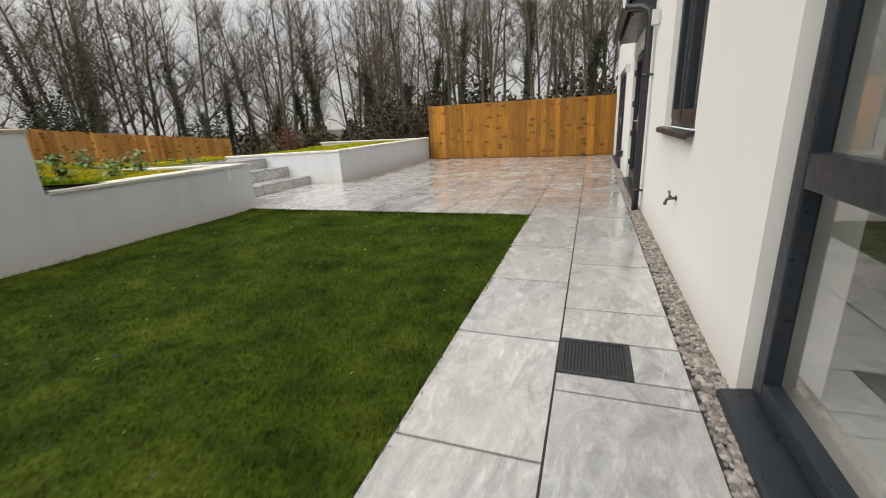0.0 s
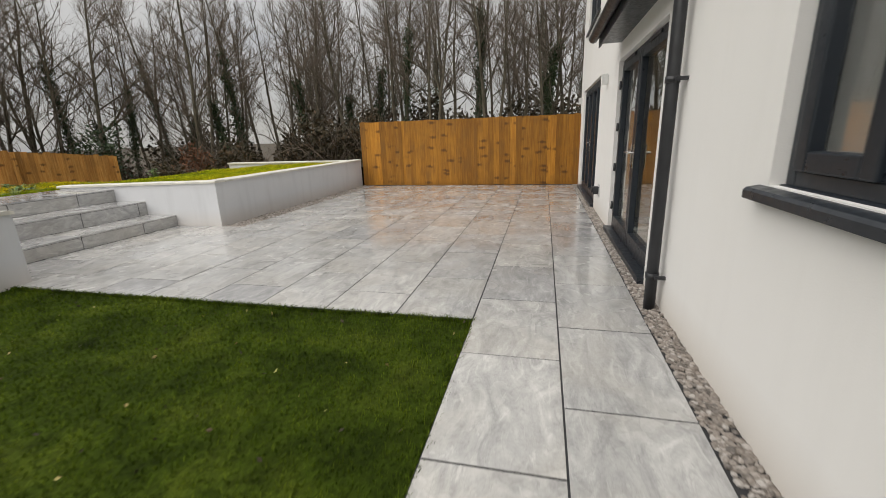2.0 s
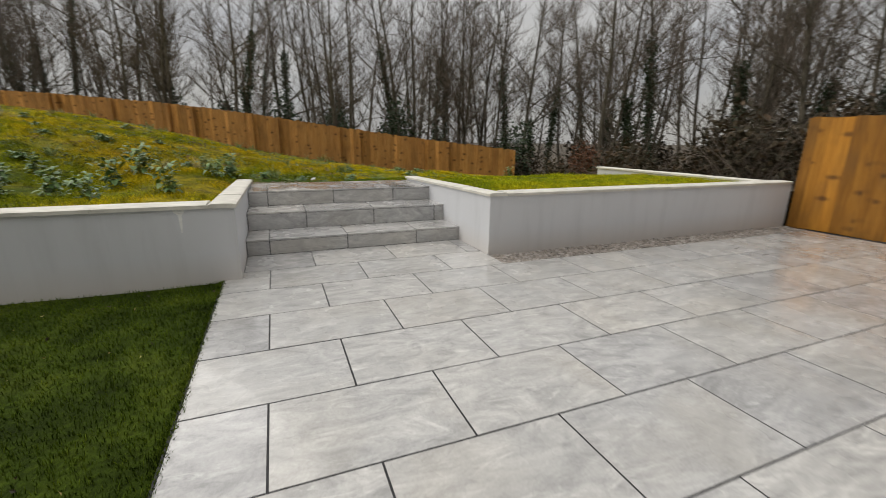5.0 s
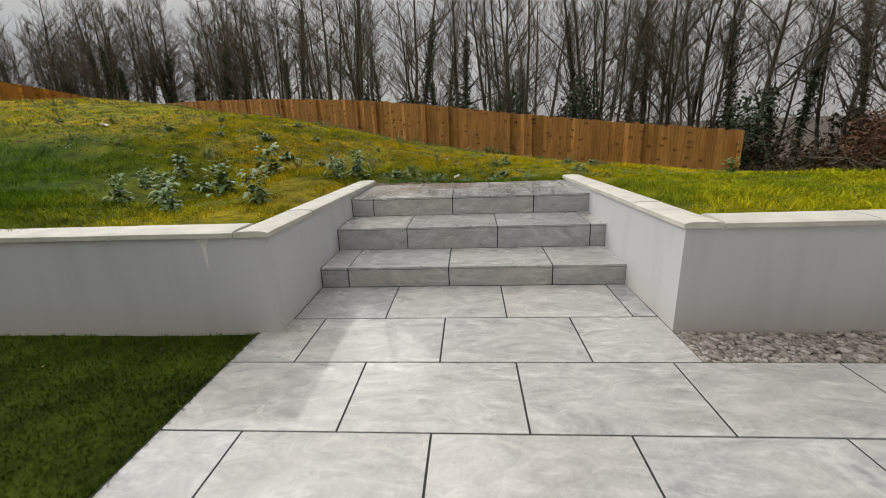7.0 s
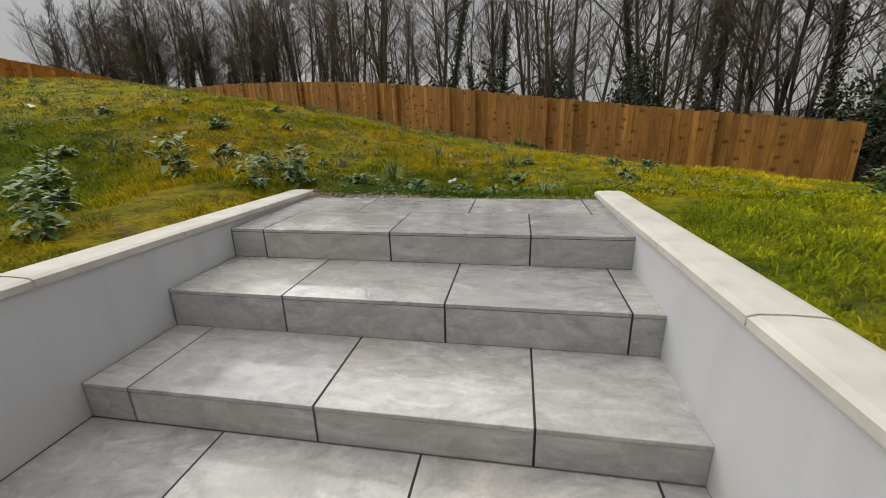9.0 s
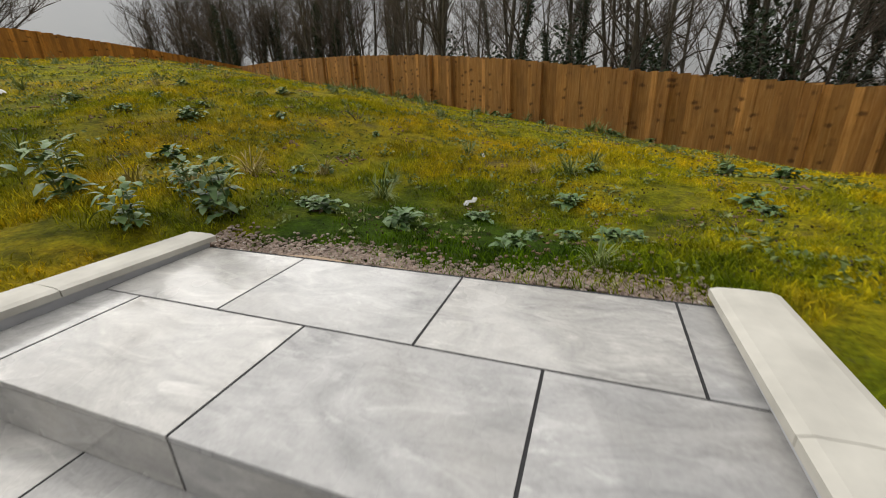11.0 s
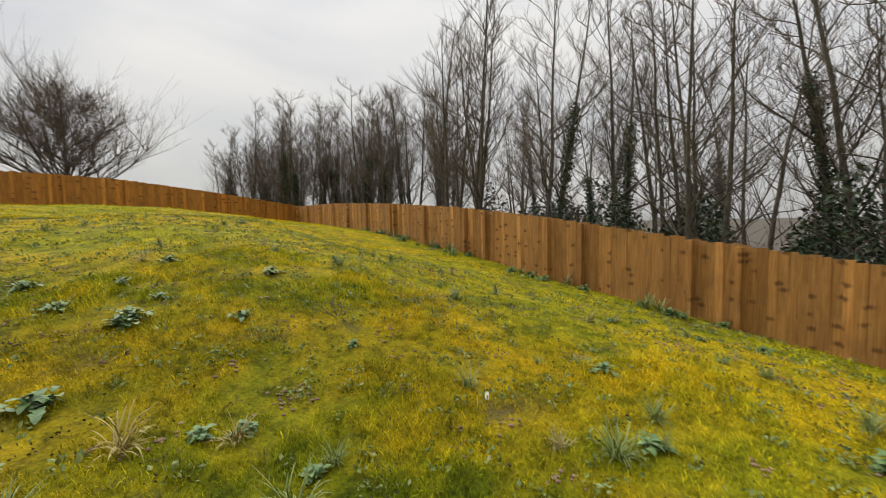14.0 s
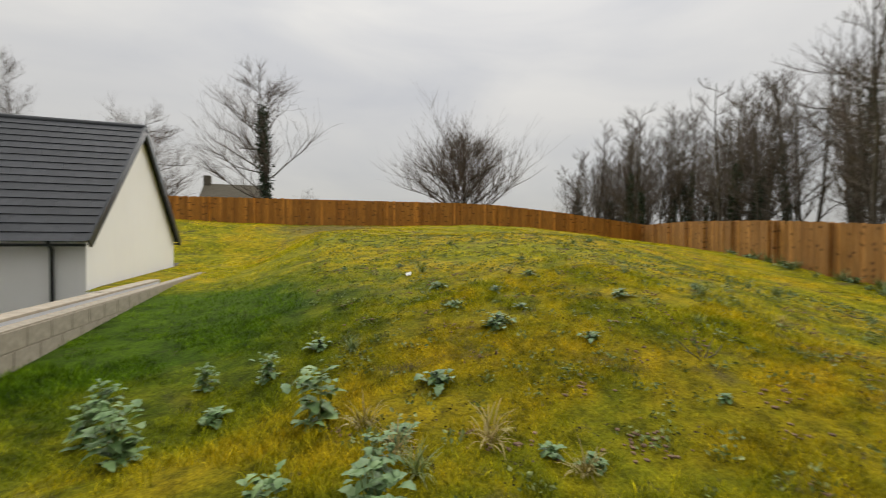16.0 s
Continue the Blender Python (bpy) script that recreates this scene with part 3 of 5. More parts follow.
def blades(name, xs, ys, zs, heights, widths, mat, lean=0.5, seed=1, label=""):
    """Upright bent blades, one folded strip each."""
    g = np.random.default_rng(seed)
    n = len(xs)
    a, t = g.uniform(0, 2 * np.pi, n), g.uniform(0, 2 * np.pi, n)
    dx, dy = np.cos(a) * widths / 2, np.sin(a) * widths / 2
    lx, ly = np.cos(t) * lean * heights * g.uniform(0.2, 1, n), np.sin(t) * lean * heights * g.uniform(0.2, 1, n)
    base = np.stack([xs, ys, zs], -1)
    v = np.empty((n, 5, 3))
    v[:, 0] = base - np.stack([dx, dy, np.full(n, 0.01)], -1)
    v[:, 1] = base + np.stack([dx, dy, np.full(n, -0.01)], -1)
    midp = base + np.stack([lx * 0.35, ly * 0.35, heights * 0.6], -1)
    v[:, 2] = midp + np.stack([dx, dy, 0 * dx], -1) * 0.75
    v[:, 3] = midp - np.stack([dx, dy, 0 * dx], -1) * 0.75
    v[:, 4] = base + np.stack([lx, ly, heights], -1)
    i = np.arange(n)[:, None] * 5
    f = np.concatenate([i + [0, 1, 2], i + [0, 2, 3], i + [3, 2, 4]], 1).reshape(-1, 3)
    ob = new(name, tri_mesh(name, v.reshape(-1, 3), f, mat))
    return tagged(ob, label, "grass", kind="stuff")


n = 80000
lx = WX + (-P - WX) * rng.random(n)
ly = LAWN_Y - 7.5 * rng.random(n) ** 1.15
blades("lawn_grass", lx, ly, lawn_z(lx, ly), rng.uniform(0.012, 0.034, n), rng.uniform(0.004, 0.008, n), MAT["lawn_blade"], 0.7, 3, "short dense dark green lawn grass")
n = 2600
ex = np.concatenate([-P + rng.normal(0, 0.012, n), WX + 0.02 + (-P - WX) * rng.random(2 * n)])
ey = np.concatenate([LAWN_Y - 7 * rng.random(n), LAWN_Y + rng.normal(0, 0.014, 2 * n)])
blades("lawn_edge_grass", ex, ey, lawn_z(ex, ey), rng.uniform(0.015, 0.042, 3 * n), rng.uniform(0.004, 0.008, 3 * n), MAT["lawn_blade"], 1.0, 4, "ragged green grass along the lawn edge")


def scatter_hill(n, x0, x1, y0, y1, seed):
    g = np.random.default_rng(seed)
    x, y = g.uniform(x0, x1, n), g.uniform(y0, y1, n)
    k = in_garden(x, y)
    return x[k], y[k]


for name, n, ext, hs, ws, seed in (("near_bank_grass", 120000, (-13.5, -8.5, 1.5, 10.5), (0.012, 0.045), (0.003, 0.007), 11),
                                   ("bank_grass", 140000, (-23, -5.3, -8, 14), (0.015, 0.05), (0.005, 0.011), 12),
                                   ("far_bank_grass", 50000, (-32, 4, -19, -6), (0.025, 0.06), (0.012, 0.025), 13),
                                   ("bed_grass", 40000, (-9.5, -5.3, 8.4, 13.9), (0.015, 0.045), (0.004, 0.008), 14),
                                   ("wall_bed_grass", 26000, (-8.6, -5.3, 1.0, 5.7), (0.015, 0.05), (0.004, 0.008), 15)):
    bx, by = scatter_hill(n, *ext, seed)
    bare = np.array([noise.fractal(Vector((x * 0.9, y * 0.9, 3.1)), 0.8, 2.1, 4) for x, y in zip(bx, by)])
    thick = bare + np.random.default_rng(seed + 9).normal(0, 0.08, len(bx)) < 0.22
    bx, by = bx[thick], by[thick]
    g = np.random.default_rng(seed + 50)
    long = 1 + 1.1 * np.clip(np.sin(bx * 1.3) * np.sin(by * 1.7 + 0.6), 0, 1)
    blades(name, bx, by, hill_z(bx, by), g.uniform(*hs, len(bx)) * long, g.uniform(*ws, len(bx)), MAT["hill_blade"], 1.5, seed + 20, "rough mossy yellow-green grass on the bank")

# ---- house ----
DOOR1, WIN1, DOOR2, DOOR3 = (-0.2, 2.05, 0.045, 2.15), (3.45, 4.72, 1.08, 2.30), (6.52, 8.72, 0.0, 2.14), (10.5, 13.52, 0.0, 2.2)
UPPER = (11.2, 13.3, 3.35, 4.5)
Y0, Y1, H = -3.1, 14.3, 5.3
bm = bmesh.new()
yy = Y0
for a, b, c, d in (DOOR1, WIN1, DOOR2, DOOR3):
    box(bm, HX, HX + 0.3, yy, a, -0.3, H)
    if c > 0.02:
        box(bm, HX, HX + 0.3, a, b, -0.3, c)
    if (a, b) == DOOR3[:2]:
        box(bm, HX, HX + 0.3, a, b, d, UPPER[2])
        box(bm, HX, HX + 0.3, a, UPPER[0], UPPER[2], UPPER[3])
        box(bm, HX, HX + 0.3, UPPER[1], b, UPPER[2], UPPER[3])
        box(bm, HX, HX + 0.3, a, b, UPPER[3], H)
    else:
        box(bm, HX, HX + 0.3, a, b, d, H)
    yy = b
box(bm, HX, HX + 0.3, yy, Y1, -0.3, H)
bmesh.ops.remove_doubles(bm, verts=bm.verts, dist=0.0005)
structure("wall_west", bm, MAT["white"], "smooth white rendered house wall")
bm = bmesh.new()
box(bm, HX + 0.3, 9.0, Y1 - 0.3, Y1, -0.3, H)
structure("wall_north", bm, MAT["white"], "white rendered end wall of the house")
bm = bmesh.new()
box(bm, HX + 0.3, 9.0, Y0, Y0 + 0.3, -0.3, H)
structure("wall_south", bm, MAT["white"], "white rendered end wall of the house")
bm = bmesh.new()
box(bm, 4.9, 5.1, Y0 + 0.3, Y1 - 0.3, 0, 2.6)
box(bm, HX + 0.3, 4.9, 5.4, 5.5, 0, 2.6)
box(bm, HX + 0.3, 4.9, 9.4, 9.5, 0, 2.6)
structure("wall_inner", bm, MAT["inner_wall"], "beige plastered interior walls")
bm = bmesh.new()
box(bm, HX + 0.3, 4.9, Y0 + 0.3, Y1 - 0.3, -0.2, 0.05)
structure("floor", bm, MAT["inner_floor"], "pale tiled floor inside the house")
bm = bmesh.new()
box(bm, HX + 0.3, 4.9, Y0 + 0.3, Y1 - 0.3, 2.6, 2.75)
structure("ceiling", bm, MAT["inner_white"], "white ceiling inside the house")
bm = bmesh.new()
prism(bm, [(HX - 0.35, H), (4.9, H + 3.2), (9.4, H), (9.4, H - 0.12), (HX - 0.35, H - 0.12)], "y", Y0 - 0.25, Y1 + 0.25)
structure("roof", bm, MAT["slate"], "dark slate pitched house roof")

XF = HX + 0.055               # outer face of window and door frames


def frame_ring(bm, y0, y1, z0, z1, w, x0, x1, bev=0.006):
    box(bm, x0, x1, y0, y0 + w, z0, z1, bev)
    box(bm, x0, x1, y1 - w, y1, z0, z1, bev)
    box(bm, x0 + 0.001, x1 - 0.001, y0 + w, y1 - w, z0, z0 + w, bev)
    box(bm, x0 + 0.001, x1 - 0.001, y0 + w, y1 - w, z1 - w, z1, bev)


def pane(parent, y0, y1, z0, z1, x=XF + 0.035):
    bm = bmesh.new()
    box(bm, x, x + 0.006, y0, y1, z0, z1)
    ob = part("pane", bm, MAT["glass"], parent)
    ob.visible_shadow = False
    return ob


def glazed(name, label, y0, y1, z0, z1, leaves, rail=None, low=None, handles=()):
    """An outer frame with glazed leaves (pairs of y), each a ring with its own pane; a rail may split a leaf."""
    ob = tagged(thing(name, label, "door" if name.startswith("door") else "window"), kind="structure")
    bm = bmesh.new()
    frame_ring(bm, y0 + 0.002, y1 - 0.002, z0 + 0.002, z1 - 0.002, 0.06, XF, XF + 0.07)
    part("outer_frame", bm, MAT["frame"], ob)
    for a, b in leaves:
        bm = bmesh.new()
        w = 0.075
        lo = z0 + 0.062
        hi = z1 - 0.062
        box(bm, XF - 0.018, XF + 0.05, a, a + w, lo, hi, 0.008)
        box(bm, XF - 0.018, XF + 0.05, b - w, b, lo, hi, 0.008)
        kick = low or w
        box(bm, XF - 0.017, XF + 0.049, a + w, b - w, lo, lo + kick, 0.008)
        box(bm, XF - 0.017, XF + 0.049, a + w, b - w, hi - w, hi, 0.008)
        if rail:
            box(bm, XF - 0.017, XF + 0.049, a + w, b - w, rail - 0.06, rail + 0.06, 0.008)
        leaf = part("leaf", bm, MAT["frame"], ob)
        if rail:
            pane(leaf, a + w, b - w, lo + kick, rail - 0.06)
            pane(leaf, a + w, b - w, rail + 0.06, hi - w)
        else:
            pane(leaf, a + w, b - w, lo + kick, hi - w)
    for hy in handles:
        bm = bmesh.new()
        box(bm, XF - 0.03, XF - 0.018, hy - 0.015, hy + 0.015, 0.92, 1.16, 0.004)
        tube(bm, [(XF - 0.025, hy, 1.08), (XF - 0.065, hy, 1.08), (XF - 0.07, hy + 0.02, 1.08), (XF - 0.07, hy + 0.12, 1.078)], 0.009, 8)
        part("handle", bm, MAT["metal"], ob, "polished steel lever handle")
    return ob


d1 = glazed("door_1", "dark grey framed glazed door with a mid rail", *DOOR1, [(DOOR1[0] + 0.062, 0.86), (0.865, DOOR1[1] - 0.062)], rail=1.0)
w1 = glazed("window_1", "dark grey two-light casement window", *WIN1, [(WIN1[0] + 0.062, 4.17), (4.23, WIN1[1] - 0.062)])
bm = bmesh.new()
box(bm, XF, XF + 0.07, 4.17, 4.23, WIN1[2] + 0.062, WIN1[3] - 0.062, 0.006)
part("mullion", bm, MAT["frame"], w1)
d2 = glazed("door_2", "dark grey glazed double doors, closed", *DOOR2, [(DOOR2[0] + 0.062, 7.645), (7.655, DOOR2[1] - 0.062)], low=0.16, handles=(7.70, 7.58))
for hy in (DOOR2[1] - 0.05,):
    for hz in (0.35, 0.85, 1.35, 1.85):
        bm = bmesh.new()
        tube(bm, [(XF - 0.03, hy, hz - 0.05), (XF - 0.03, hy, hz + 0.05)], 0.014, 8)
        box(bm, XF - 0.03, XF - 0.016, hy - 0.03, hy + 0.03, hz - 0.035, hz + 0.035, 0.003)
        part("hinge", bm, MAT["plastic"], d2, "black barrel hinge")
for a, b in ((6.9, 7.35), (7.95, 8.4)):
    bm = bmesh.new()
    box(bm, XF - 0.02, XF - 0.004, a, b, DOOR2[3] - 0.055, DOOR2[3] - 0.02, 0.004)
    part("trickle_vent", bm, MAT["plastic"], d2, "slim black trickle vent")
d3 = glazed("door_3", "dark grey four-leaf folding glazed doors, closed", *DOOR3, [(10.565, 11.27), (11.275, 12.0), (12.005, 12.73), (12.735, 13.455)], low=0.12, handles=(12.05,))
u1 = glazed("window_2", "dark grey upper-floor casement window", *UPPER, [(UPPER[0] + 0.062, 12.24), (12.26, UPPER[1] - 0.062)])


def sill(parent, y0, y1, z, out=0.05, name="window_sill"):
    """A pressed sill with a turned-down nose, wider than the opening."""
    bm = bmesh.new()
    prism(bm, [(HX - out, z - 0.045), (HX - out, z - 0.012), (HX - out + 0.012, z), (XF + 0.02, z + 0.022), (XF + 0.02, z - 0.004), (HX + 0.0, z - 0.022), (HX - out + 0.014, z - 0.03), (HX - out + 0.014, z - 0.045)], "y", y0, y1)
    part(name, bm, MAT["frame"], parent, "dark grey projecting sill")


sill(w1, WIN1[0] - 0.03, WIN1[1] + 0.07, WIN1[2] - 0.014, 0.06)
sill(d1, DOOR1[0], DOOR1[1] + 0.0, DOOR1[2] + 0.0, 0.07, "door_sill")
sill(u1, UPPER[0] - 0.05, UPPER[1] + 0.05, UPPER[2] - 0.006)
for dd, o in ((d2, DOOR2), (d3, DOOR3)):
    bm = bmesh.new()
    box(bm, HX - 0.055, XF + 0.02, o[0] - 0.01, o[1] + 0.01, -0.01, 0.06, 0.006)
    part("threshold", bm, MAT["frame"], dd, "dark grey metal threshold")

# porch canopy above the double doors
canopy = tagged(thing("canopy", "small dark grey porch canopy with gutter over the doors", "canopy"))
CY0, CY1, CX, CZ = 6.20, 8.66, 0.50, 2.32
bm = bmesh.new()
prism(bm, [(HX + 0.0, CZ + 0.42), (HX + 0.0, CZ + 0.02), (CX + 0.01, CZ + 0.02), (CX + 0.01, CZ + 0.14)], "y", CY0, CY1)
part("body", bm, MAT["frame"], canopy, "dark grey boarded soffit and cheeks")
bm = bmesh.new()
box(bm, CX - 0.012, CX + 0.008, CY0 - 0.02, CY1 + 0.02, CZ - 0.02, CZ + 0.15, 0.004)
part("fascia", bm, MAT["frame"], canopy)
bm = bmesh.new()
for i in range(4):
    k = i / 4
    prism(bm, [(CX - 0.05 + k * 0.42, CZ + 0.17 + k * 0.30), (CX + 0.08 + k * 0.42, CZ + 0.265 + k * 0.30), (CX + 0.08 + k * 0.42, CZ + 0.235 + k * 0.30), (CX - 0.05 + k * 0.42, CZ + 0.145 + k * 0.30)], "y", CY0 - 0.05, CY1 + 0.05)
part("roof_tiles", bm, MAT["slate"], canopy, "dark slate tiles")
bm = bmesh.new()
outer = [(CX - 0.07 + 0.056 * math.cos(a), CZ + 0.10 + 0.056 * math.sin(a)) for a in np.linspace(math.pi, 2 * math.pi, 9)]
inner = [(CX - 0.07 + 0.050 * math.cos(a), CZ + 0.10 + 0.050 * math.sin(a)) for a in np.linspace(2 * math.pi, math.pi, 9)]
prism(bm, outer + inner, "y", CY0 - 0.08, CY1 + 0.08)
part("gutter", bm, MAT["plastic"], canopy, "half-round black gutter")

pipe = tagged(thing("downpipe", "dark grey square-shouldered rainwater downpipe on the white wall", "downpipe"))
PX, PY = HX - 0.075, 5.97
bm = bmesh.new()
tube(bm, [(PX, PY, -0.03), (PX, PY, 0.5), (PX, PY, 1.2), (PX, PY, 2.24), (PX - 0.02, PY + 0.01, 2.31), (PX - 0.09, PY + 0.05, 2.36), (CX - 0.02, PY + 0.16, 2.385), (CX - 0.07, PY + 0.2, 2.40)], 0.041, 12)
part("pipe", bm, MAT["plastic"], pipe)
for z in (0.27, 1.62):
    bm = bmesh.new()
    tube(bm, [(PX, PY, z - 0.02), (PX, PY, z + 0.02)], 0.047, 12)
    box(bm, PX, HX + 0.0, PY - 0.075, PY - 0.045, z - 0.012, z + 0.012, 0.003)
    part("bracket", bm, MAT["plastic"], pipe, "black pipe clip")


def wall_light(y, z):
    ob = tagged(thing("wall_light", "small pale grey up-down wall light on the white wall", "lamp", group="wall lights"))
    bm = bmesh.new()
    box(bm, HX - 0.012, HX - 0.001, y - 0.045, y + 0.045, z - 0.06, z + 0.06, 0.003)
    part("back_plate", bm, MAT["lampbody"], ob)
    bm = bmesh.new()
    box(bm, HX - 0.085, HX - 0.012, y - 0.038, y + 0.038, z - 0.075, z + 0.075, 0.006)
    part("shade", bm, MAT["lampbody"], ob)


wall_light(5.72, 2.18)
wall_light(9.62, 2.03)
wall_light(14.0, 2.03)

tap = tagged(thing("garden_tap", "weathered brass bib tap on the white wall", "tap"))
ty, tz = 3.77, 0.565
bm = bmesh.new()
tube(bm, [(HX + 0.002, ty, tz), (HX - 0.008, ty, tz)], 0.022, 12)
tube(bm, [(HX - 0.006, ty, tz), (HX - 0.045, ty, tz), (HX - 0.066, ty, tz - 0.008), (HX - 0.076, ty, tz - 0.034)], [0.011, 0.013, 0.012, 0.010], 10)
tube(bm, [(HX - 0.076, ty, tz - 0.030), (HX - 0.078, ty, tz - 0.052)], 0.013, 10)
part("body", bm, MAT["brass"], tap)
bm = bmesh.new()
tube(bm, [(HX - 0.045, ty, tz + 0.008), (HX - 0.050, ty, tz + 0.022)], 0.012, 10)
part("collar", bm, MAT["brass"], tap)
bm = bmesh.new()
tube(bm, [(HX - 0.048, ty, tz + 0.015), (HX - 0.055, ty, tz + 0.048)], 0.007, 8)
tube(bm, [(HX - 0.055, ty - 0.032, tz + 0.052), (HX - 0.055, ty + 0.032, tz + 0.052)], 0.007, 8)
part("lever", bm, MAT["brass"], tap)

vent = tagged(thing("boiler_flue", "black square wall vent terminal low on the white wall", "vent"))
bm = bmesh.new()
box(bm, HX - 0.015, HX - 0.001, 9.73, 9.91, 0.31, 0.49, 0.004)
part("wall_plate", bm, MAT["lampbody"], vent, "pale grey wall plate")
bm = bmesh.new()
box(bm, HX - 0.10, HX - 0.015, 9.76, 9.88, 0.34, 0.46, 0.012)
tube(bm, [(HX - 0.10, 9.82, 0.40), (HX - 0.125, 9.82, 0.40)], 0.045, 14)
part("cowl", bm, MAT["plastic"], vent)

for sy in (7.05, 7.25):
    so = tagged(thing("wall_socket", "dark metal double socket on the interior wall", "socket", group="sockets"))
    bm = bmesh.new()
    box(bm, 4.885, 4.899, sy, sy + 0.14, 0.42, 0.51, 0.004)
    part("plate", bm, MAT["plastic"], so)

# ---- garden walls and stair ----
bm = bmesh.new()
box(bm, WX - 0.24, WX, 2.90, SY0, -0.25, TOP - 0.04)
structure("wall_garden_low", bm, MAT["grey_render"], "low pale grey rendered retaining wall")
low_wall = bpy.data.objects["wall_garden_low"]
bm = bmesh.new()
prism(bm, [(5.245, 0.698), (5.335, 0.698), (5.33, 0.672), (5.312, 0.655), (5.306, 0.56), (5.298, 0.49), (5.29, 0.49), (5.286, 0.57), (5.28, 0.655), (5.25, 0.675)], "x", WX - 0.004, WX + 0.0015)
part("lime_streak", bm, MAT["paper"], low_wall, "white lime streak run down from the coping joint")
bm = bmesh.new()
box(bm, -8.46, WX - 0.24, SY0 - 0.2, SY0, -0.25, TOP - 0.04)
for v in bm.verts:
    v.co.z += 0.02 * (v.co.x - WX) if v.co.z > 0 else 0.0
structure("wall_stair_flank", bm, MAT["grey_render"], "low pale grey rendered wall flanking the stair")
bm = bmesh.new()
box(bm, WX - 0.24, WX, -3.1, 2.90, -0.25, 1.333)
structure("wall_garden_high", bm, MAT["grey_render"], "higher pale grey rendered retaining wall")
bm = bmesh.new()
box(bm, WX - 0.24, WX, SY1, FENCE_Y - 0.02, -0.25, TOP - 0.04)
structure("wall_planter", bm, MAT["grey_render"], "low pale grey rendered planter wall")
bm = bmesh.new()
box(bm, -8.46, WX - 0.24, SY1, SY1 + 0.2, -0.25, TOP - 0.04)
for v in bm.verts:
    v.co.y += 0.012 * min(v.co.x - WX + 0.24, 0)
    v.co.z += 0.02 * (v.co.x - WX) if v.co.z > 0 else 0.0
structure("wall_planter_flank", bm, MAT["grey_render"], "low pale grey rendered wall beside the stair")
bm = bmesh.new()
box(bm, -9.3, WX - 0.24, 13.62, 13.86, 0.2, TOP - 0.04)
structure("wall_planter_back", bm, MAT["grey_render"], "low pale grey rendered wall at the back of the planter")


def coping_run(x0, x1, y0, y1, z, name="coping_stone", fall=0.0, skew=0.0, mat="coping", label="pale sandstone coping on the rendered garden wall"):
    """Coping stones laid end to end along the longer side, weathered to a shallow ridge."""
    along = "x" if x1 - x0 > y1 - y0 else "y"
    lo, hi = (x0, x1) if along == "x" else (y0, y1)
    a, b = (y0, y1) if along == "x" else (x0, x1)
    k = max(1, round((hi - lo) / 0.9))
    run = tagged(thing("coping", label, "coping"), kind="structure")
    for i in range(k):
        s, e = lo + (hi - lo) * i / k + 0.003, lo + (hi - lo) * (i + 1) / k - 0.003
        dz = 0.0015 * (i % 3)
        bm = bmesh.new()
        prism(bm, [(a, z - 0.042), (b, z - 0.042), (b, z - 0.012 + dz), (b - 0.03, z - 0.003 + dz), ((a + b) / 2, z + dz), (a + 0.03, z - 0.003 + dz), (a, z - 0.012 + dz)], along, s, e)
        for v in bm.verts:
            v.co.z += fall * (v.co.x - WX)
            v.co.y += skew * (v.co.x - WX)
        part(name, bm, MAT[mat], run)


OV = 0.018
coping_run(WX - 0.27, WX + OV, 2.935, SY0 - 0.222, TOP)
coping_run(-8.5, WX + OV, SY0 - 0.22, SY0 + OV, TOP, fall=0.02)
coping_run(WX - 0.245, WX + 0.01, -3.1, 2.93, 1.375, mat="block_coping", label="weathered tan concrete coping on the block wall")
coping_run(WX - 0.27, WX + OV, SY1 + 0.222, FENCE_Y - 0.03, TOP)
coping_run(-8.5, WX + OV, SY1 - OV, SY1 + 0.22, TOP, fall=0.02, skew=0.012)
coping_run(-9.33, WX - 0.275, 13.59, 13.89, TOP)

STEPS = [(-6.085, 0.183), (-6.657, 0.408), (-7.265, 0.612)]
bm = bmesh.new()
for i, (nx, z) in enumerate(STEPS):
    back = STEPS[i + 1][0] - 0.03 if i < 2 else -8.46
    box(bm, back, nx - 0.0085, SY0 + 0.002, SY1 - 0.002, -0.25 if i == 0 else STEPS[i - 1][1] - 0.03, z - 0.0025)
structure("stair_core", bm, MAT["grout"], "dark jointing mortar behind the stair slabs")


def slab_mesh(lx, ly, h=0.02, b=0.0012):
    """A slab with a small arris, its top at z = 0, its centre at the origin."""
    bm = bmesh.new()
    x, y = lx / 2, ly / 2
    lo = [bm.verts.new(p) for p in ((-x, -y, -h), (x, -y, -h), (x, y, -h), (-x, y, -h))]
    mid = [bm.verts.new(p) for p in ((-x, -y, -b), (x, -y, -b), (x, y, -b), (-x, y, -b))]
    top = [bm.verts.new(p) for p in ((b - x, b - y, 0), (x - b, b - y, 0), (x - b, y - b, 0), (b - x, y - b, 0))]
    for a, c in ((lo, mid), (mid, top)):
        for i in range(4):
            bm.faces.new((a[i], a[(i + 1) % 4], c[(i + 1) % 4], c[i]))
    bm.faces.new(top)
    bm.faces.new(lo[::-1])
    return mesh_of("slab", bm, MAT["slab"])


SLABS = {}


